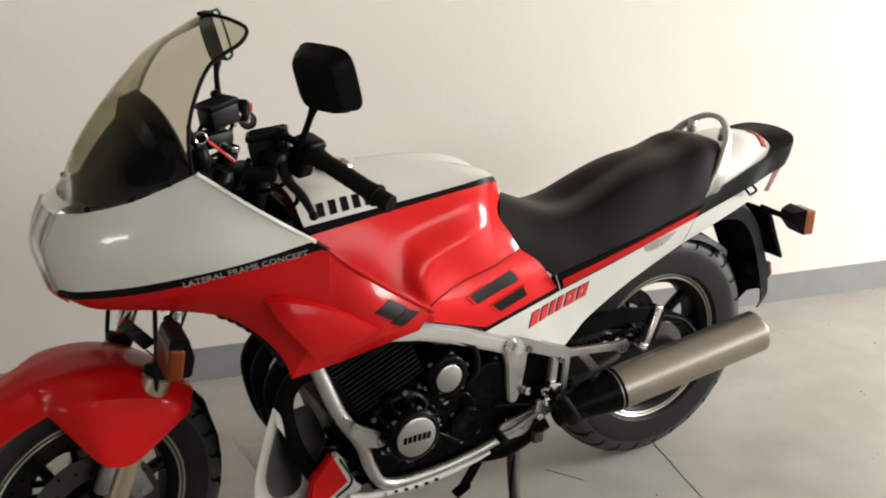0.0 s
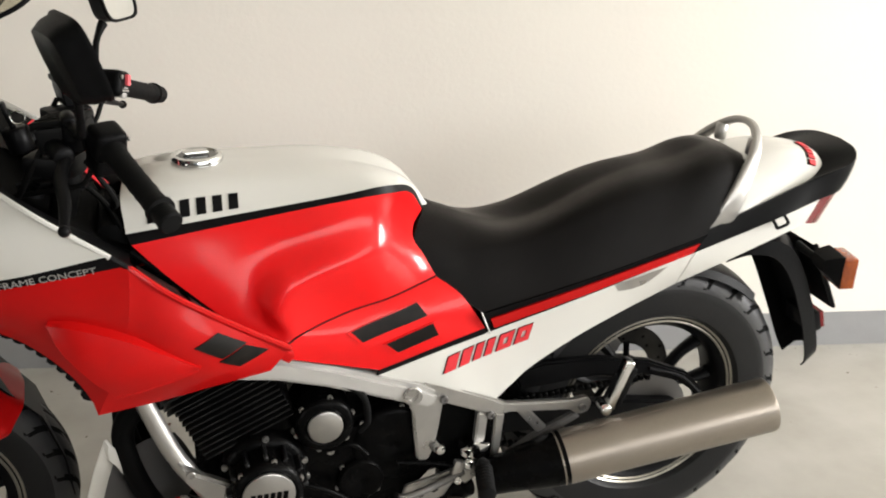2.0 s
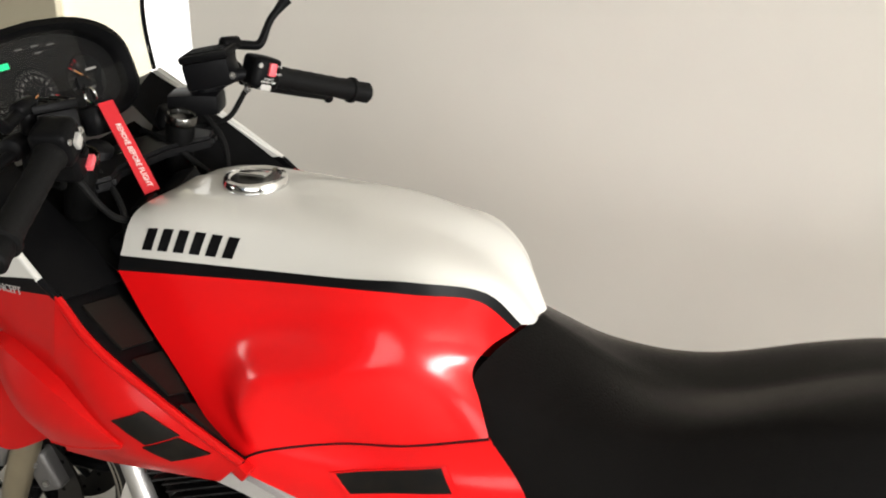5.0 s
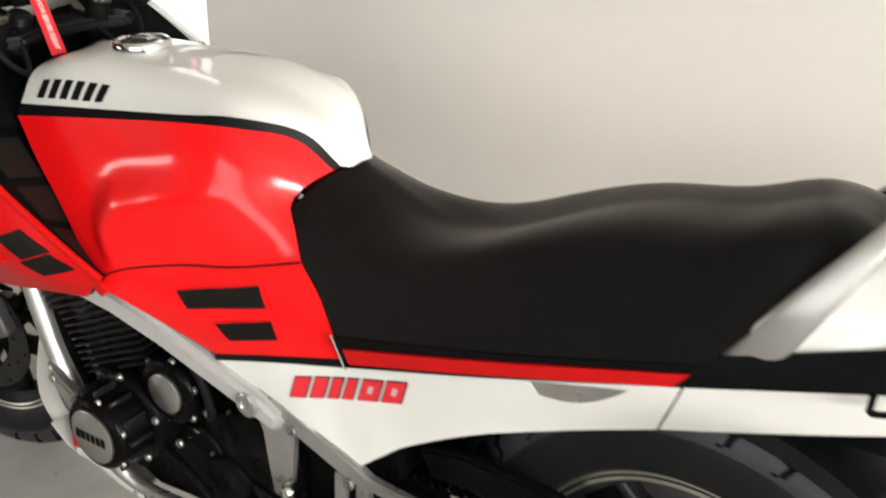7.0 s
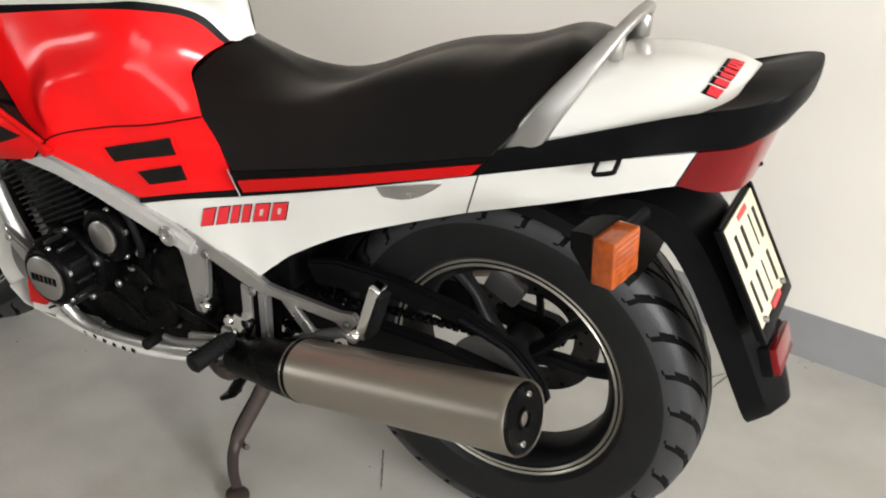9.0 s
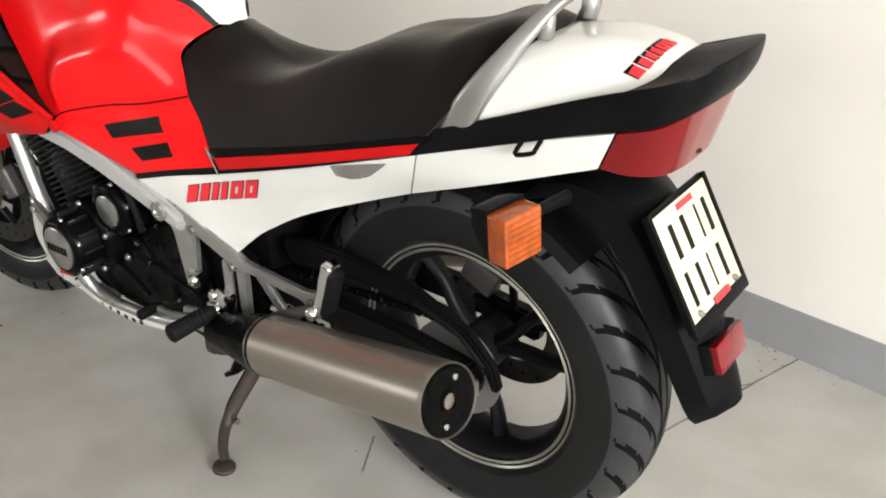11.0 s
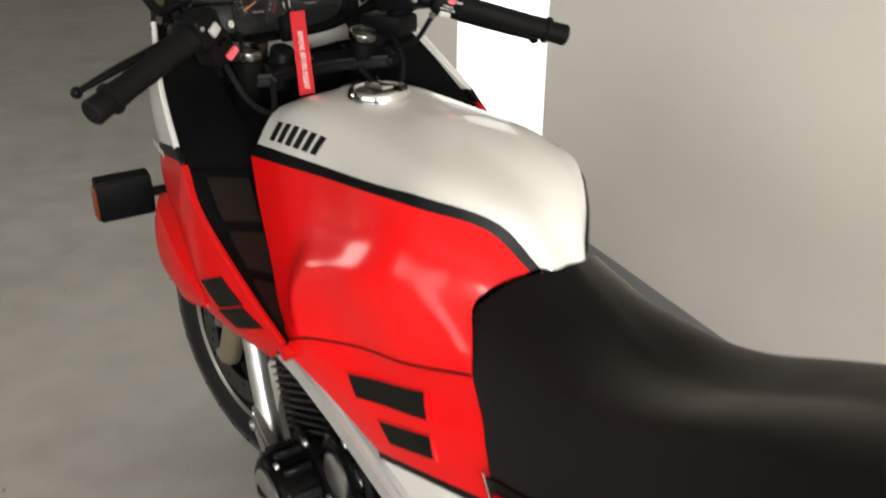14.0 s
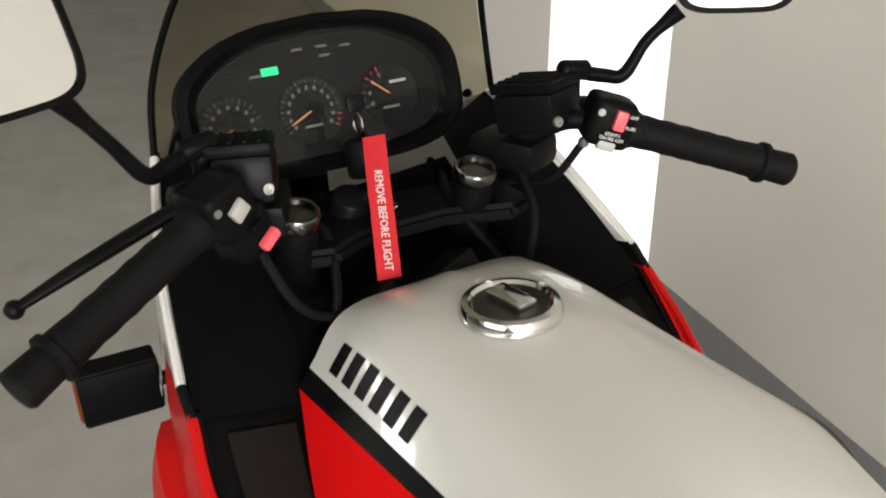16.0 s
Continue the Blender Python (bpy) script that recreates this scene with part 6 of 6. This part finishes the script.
for s in (-1, 1):
    fx, fy = 0.320, s * 0.103 - 0.016
    top = part("fork_cap", lathe_bm([(-0.004, 0.024), (0.006, 0.024), (0.009, 0.022), (0.008, 0.019), (0.003, 0.018), (0.003, 0.0005)], axis_frame((fx, fy, 1.02), (fx + 0.25, fy, 1.95)), 24), CAP_DARK, bars, "darkened chrome fork cap")
    cyl("fork_leg_top", (fx - 0.024, fy, 0.93), (fx - 0.002, fy, 1.014), 0.0225, HEADER, bars)
    part("bar_mount", box_bm(0.085, 0.06, 0.035, pose(0.30, s * 0.15, 1.03, 0, 0, s * 25), 0.01), BLACK_GLOSS, bars)
    drop = 0.006 if s > 0 else 0.0
    inner, outer = V3((0.395, s * 0.232, 1.068 - drop)), V3((0.472, s * 0.402, 1.006 - drop))
    d = (outer - inner).normalized()
    tube("bar_tube", [(0.31, s * 0.15, 1.04), (0.355, s * 0.185, 1.07), inner, inner + d * 0.02], 0.011, BLACK_GLOSS, bars, sides=12)
    n = (outer - inner).length
    grip = part("grip", lathe_bm([(0, 0.0205), (0.004, 0.0215), (0.012, 0.0185)] + [(0.012 + (n - 0.06) * k / 12, 0.0175 + 0.0009 * (k % 2)) for k in range(1, 12)] + [(n - 0.042, 0.019), (n - 0.04, 0.0225), (n - 0.034, 0.0225), (n - 0.032, 0.017), (n - 0.03, 0.0175), (n - 0.003, 0.0185), (n, 0.016)], axis_frame(inner, outer), 24), RUBBER_SOFT, bars, "ribbed black rubber grip")
    # switch housing
    hm = frame_from(inner + d * -0.022 + V3((0, 0, 0.004)), d * s, (0, 0, 1))
    sw = part("switch_housing", box_bm(0.05, 0.052, 0.05, hm, 0.012, 3), PLASTIC, bars, "black switch housing")
    part("housing_screw", lathe_bm([(0, 0.004), (0.002, 0.004), (0.002, 0.0005)], hm @ pose(-0.018, 0.012, 0.026) @ Matrix.Rotation(radians(-90), 4, "Y"), 10), STEEL, sw)
    # master cylinder
    mc = box("master_cylinder", (0.325, s * 0.165, 1.078), (0.078, 0.056, 0.045), BLACK_GLOSS, bars, "black fluid reservoir", turn=(0, -10, s * 22), bevel=0.008)
    part("reservoir_lid", box_bm(0.082, 0.06, 0.012, pose(0.321, s * 0.165, 1.106, 0, -10, s * 22), 0.004), PLASTIC, mc, "ribbed reservoir lid")
    for k in range(4):
        part("lid_rib", box_bm(0.07, 0.004, 0.003, pose(0.321, s * 0.165, 1.113, 0, -10, s * 22) @ pose(0, -0.02 + 0.0135 * k, 0), 0.001, 1), PLASTIC, mc)
    for dx, dz in ((-0.015, 0.0), (0.02, -0.03)):
        bolt((0.367, s * 0.175 + s * dx, 1.076 + dz), 0.006, mc, out=(1, 0, 0.2))
    cyl("cylinder_body", (0.30, s * 0.16, 1.065), (0.325, s * 0.235, 1.065), 0.016, BLACK_GLOSS, mc)
    # lever with a ball end
    if s < 0:
        lever_line = [(0.325, -0.225, 1.062), (0.318, -0.27, 1.043), (0.325, -0.33, 1.024), (0.325, -0.385, 1.002)]
    else:
        lever_line = [(0.335, 0.225, 1.050), (0.350, 0.27, 1.030), (0.370, 0.33, 1.008), (0.392, 0.395, 0.984)]
    lv = tube("lever", lever_line, [0.010, 0.0105, 0.0095, 0.0065], BLACK_GLOSS, bars, "black hand lever with a ball end", sides=12, flat=0.7)
    part("lever_ball", lathe_bm([(-0.009, 0.001), (-0.0075, 0.005), (-0.004, 0.0082), (0, 0.0092), (0.004, 0.0082), (0.0075, 0.005), (0.009, 0.001)], pose(*lever_line[-1]), 16), BLACK_GLOSS, lv)
    tube("hose", [(0.285, s * 0.16, 1.06), (0.262, s * 0.165, 1.02), (0.235, s * 0.13, 0.97), (0.2, s * 0.08, 0.92)], 0.005, RUBBER_SOFT, bars, "black hose", sides=8)
    tube("cable", [(0.388, s * 0.222, 1.062), (0.365, s * 0.2, 1.045), (0.34, s * 0.175, 1.0), (0.29, s * 0.15, 0.985), (0.22, s * 0.10, 0.96)], 0.0045, RUBBER_SOFT, bars, "black cable", sides=8)
    if s > 0:
        part("kill_switch", box_bm(0.012, 0.021, 0.008, hm @ pose(0.004, 0.008, 0.0275), 0.002), PINK_SWITCH, sw, "red engine stop switch")
        for body, x, y in (("OFF", 0.018, 0.014), ("RUN", 0.018, 0.002), ("LIGHTS", 0.002, -0.0085), ("ON PO OFF", 0.002, -0.0135)):
            writing("switch_lettering", body, 0.0052, hm @ pose(x, y, 0.0255), INK_WHITE, sw, 0.0002)
        part("starter_button", box_bm(0.02, 0.012, 0.01, hm @ pose(0.0, -0.022, 0.02), 0.003), GREY_SWITCH, sw)
    else:
        part("dip_switch", box_bm(0.018, 0.015, 0.008, hm @ pose(0.002, 0.0, 0.0265, 0, 0, 20), 0.002), GREY_SWITCH, sw, "grey dip switch")
        part("horn_switch", box_bm(0.022, 0.010, 0.01, hm @ pose(0.02, -0.048, 0.024, 0, 0, 15), 0.003), PINK_SWITCH, sw, "red switch tab")
        part("turn_switch", box_bm(0.014, 0.008, 0.01, hm @ pose(0.012, -0.026, 0.024), 0.002), PLASTIC, sw)
        part("switch_pod", box_bm(0.046, 0.046, 0.042, hm @ pose(0.012, -0.038, 0.0), 0.01, 3), PLASTIC, sw, "lower half of the switch housing")
    # mirror
    mir = empty("mirror", bike)
    mir["label"] = "black rectangular mirror on a bent stalk"
    if s < 0:
        tube("stalk", [(0.332, -0.207, 1.115), (0.345, -0.24, 1.107), (0.354, -0.26, 1.107), (0.358, -0.283, 1.14), (0.36, -0.306, 1.172), (0.362, -0.318, 1.188)], [0.008, 0.008, 0.0075, 0.0065, 0.0065, 0.010], PLASTIC, mir, "bent black stalk", sides=10)
        MM = frame_from((0.37, -0.359, 1.241), (0.38, -0.92, -0.02), (-0.36, 0, 1))
    else:
        tube("stalk", [(0.332, 0.207, 1.115), (0.345, 0.24, 1.107), (0.354, 0.26, 1.107), (0.36, 0.283, 1.14), (0.368, 0.304, 1.160), (0.375, 0.316, 1.172)], [0.008, 0.008, 0.0075, 0.0065, 0.0065, 0.010], PLASTIC, mir, "bent black stalk", sides=10)
        MM = frame_from((0.398, 0.366, 1.227), (-0.44, -0.9, 0.03), (-0.3, 0, 1))
    cyl("stalk_boss", (0.332, s * 0.205, 1.08), (0.332, s * 0.205, 1.12), 0.010, PLASTIC, mir)
    cyl("stalk_knuckle", (0.331, s * 0.19, 1.118), (0.336, s * 0.225, 1.114), 0.011, PLASTIC, mir)
    def rounded(w, h):
        return [(w * math.copysign(abs(math.cos(a)) ** 0.45, math.cos(a)), h * math.copysign(abs(math.sin(a)) ** 0.45, math.sin(a))) for a in np.linspace(0, 2 * math.pi, 36, endpoint=False)]
    sign = 1 if (MM.to_3x3() @ V3((0, 0, 1))).x > 0 else -1
    bm = bmesh.new()
    vs = add_grid(bm, [[MM @ V3((x, y, sign * z)) for x, y in o] for o, z in ((rounded(0.034, 0.036), -0.034), (rounded(0.05, 0.05), -0.03), (rounded(0.059, 0.057), -0.014), (rounded(0.063, 0.058), 0.0), (rounded(0.066, 0.061), 0.004), (rounded(0.066, 0.061), 0.009), (rounded(0.061, 0.056), 0.009), (rounded(0.06, 0.055), 0.006))], wrap_v=True)
    bm.faces.new(vs[0][::-1])
    bmesh.ops.recalc_face_normals(bm, faces=bm.faces)
    part("mirror_shell", bm, PLASTIC, mir, "black mirror shell")
    bm = bmesh.new()
    bm.faces.new([bm.verts.new(MM @ V3((x, y, sign * 0.0065))) for x, y in rounded(0.0605, 0.0555)])
    part("mirror_glass", bm, MIRROR, mir, "silvered mirror glass", smooth=0)

# ---- ignition key with a fabric tag ----
key = tagged(empty("key_tag", m=BIKE_M), "red fabric key tag hanging from the ignition key", "key tag")
cyl("key", (0.225, 0, 1.05), (0.215, 0, 1.085), 0.005, BLACK_GLOSS, key, "black-headed key")
box("key_head", (0.214, 0, 1.088), (0.008, 0.022, 0.02), BLACK_GLOSS, key, turn=(0, -15, 0))
ring = [(0.235 + 0.012 * math.cos(a), -0.008, 1.072 + 0.012 * math.sin(a)) for a in np.linspace(0, 2 * math.pi, 12, endpoint=False)]
part("key_ring", tube_bm(ring, 0.0014, sides=6, closed=True, count=24), CHROME, key, "steel split ring")
TAG_C = [(0.252, 0.002, 1.060), (0.288, -0.013, 1.0265), (0.316, -0.024, 0.999), (0.344, -0.0355, 0.972), (0.367, -0.045, 0.950)]
tc = spline(TAG_C, 20)
side = V3((0.25, 0.96, 0.06)).normalized()
rows = [[V3(p) + side * w for w in (-0.0125, 0, 0.0125)] for p in tc]
tag = part("fabric_tag", thick_grid(rows, 0.002), TAG_RED, key, "red woven fabric tag")
m0, m1 = V3(tc[5]), V3(tc[18])
lm = frame_from((m0 + m1) / 2, m1 - m0, side)
nz = lm.to_3x3() @ V3((0, 0, 1))
if nz.z < 0:
    lm = frame_from((m0 + m1) / 2, m1 - m0, -side)
    nz = lm.to_3x3() @ V3((0, 0, 1))
lm.translation += nz * 0.0035
writing("tag_lettering", "REMOVE BEFORE FLIGHT", 0.0122, lm, INK_WHITE, tag, 0.0003, 0.85)

# ---- the floor's joint, dust and dried leaves ----
def strip(name, a, b, w, mat, label, category):
    """A narrow wavering line lying on the floor from a to b."""
    rnd = random.Random(5)
    n = 40
    d = (V3(b) - V3(a)).normalized()
    q = V3((-d.y, d.x, 0))
    rows = []
    for k in range(n + 1):
        c = V3(a) + (V3(b) - V3(a)) * (k / n) + q * rnd.uniform(-0.0012, 0.0012)
        e = w * rnd.uniform(0.6, 1.3) / 2
        rows.append([c - q * e, c - q * e * 0.6 + V3((0, 0, 0.0009)), c + q * e * 0.6 + V3((0, 0, 0.0009)), c + q * e])
    bm = bmesh.new()
    add_grid(bm, rows)
    bmesh.ops.recalc_face_normals(bm, faces=bm.faces)
    return tagged(part(name, bm, mat), label, category, kind="structure")


strip("floor_joint", (1.306, -0.585, 0.0002), (1.722, 0.798, 0.0002), 0.0035, JOINT, "thin dark joint line in the concrete floor", "floor joint")
strip("floor_crack", (1.172, -0.090, 0.0002), (1.115, 0.008, 0.0002), 0.0028, JOINT, "short dark crack in the concrete floor", "floor crack")
strip("floor_crack", (1.612, 0.56, 0.0002), (1.675, 0.64, 0.0002), 0.0025, JOINT, "short dark crack in the concrete floor", "floor crack")


def crumb_heap(name, count, seed, x0, x1, y0, y1, r0, r1, mat, label, near_wall=False):
    """Many small flattened crumbs strewn over a stretch of floor."""
    rnd = random.Random(seed)
    bm = bmesh.new()
    for _ in range(count):
        x, y = rnd.uniform(x0, x1), rnd.uniform(y0, y1)
        if near_wall:
            y = 1.157 - 0.2136 * x - 0.3 * rnd.random() ** 3
        elif y > 1.11 - 0.2136 * x:
            continue
        r = r0 + (r1 - r0) * rnd.random() ** 3
        a0, st = rnd.uniform(0, 6.3), rnd.uniform(0.4, 1.0)
        low, high = [], []
        for k in range(6):
            a = a0 + k * math.pi / 3
            f = rnd.uniform(0.7, 1.2)
            px_, py_ = r * f * math.cos(a), r * f * st * math.sin(a)
            low.append(bm.verts.new((x + px_, y + py_, 0.0)))
            high.append(bm.verts.new((x + 0.5 * px_, y + 0.5 * py_, r * 0.35)))
        bm.faces.new(high)
        for k in range(6):
            bm.faces.new((low[k], low[(k + 1) % 6], high[(k + 1) % 6], high[k]))
    bmesh.ops.recalc_face_normals(bm, faces=bm.faces)
    return tagged(part(name, bm, mat, smooth=0), label, "floor dust", kind="stuff")


LEAF = material("dry_leaf", (0.13, 0.045, 0.02), 0.8, vary=0.6, scale=120, second=(0.06, 0.03, 0.018))


def dry_leaf(x, y, size, turn, label):
    """A small curled leaf with a pointed tip, lying on the floor."""
    rows = []
    for f in np.linspace(0, 1, 9):
        w = size * 0.34 * math.sin(math.pi * min(1.0, 0.06 + f)) ** 0.8
        rows.append([(size * (f - 0.5), w * g, 0.001 + size * (0.16 * g * g + 0.10 * math.sin(5 * f))) for g in (-1, -0.5, 0, 0.5, 1)])
    ob = tagged(part("dry_leaf", thick_grid(rows, 0.0006), LEAF), label, "leaf")
    low = min(v.co.z for v in ob.data.vertices)
    ob.matrix_world = pose(x, y, 0.0002 - low, 0, 0, turn)
    return ob


dry_leaf(0.268, 0.815, 0.034, 20, "small curled brown leaf on the concrete floor")
dry_leaf(0.385, 0.700, 0.016, 100, "tiny brown leaf scrap on the concrete floor")
dry_leaf(0.030, -0.200, 0.018, 60, "tiny brown leaf scrap on the concrete floor")
crumb_heap("floor_dust", 240, 3, -1.5, 3.2, -1.3, 1.3, 0.0012, 0.0055, GRIME, "dark dust crumbs strewn over the concrete floor")
crumb_heap("wall_foot_dirt", 320, 8, -1.0, 4.0, 0.5, 1.4, 0.001, 0.005, GRIME, "dirt crumbs gathered along the wall's foot", True)
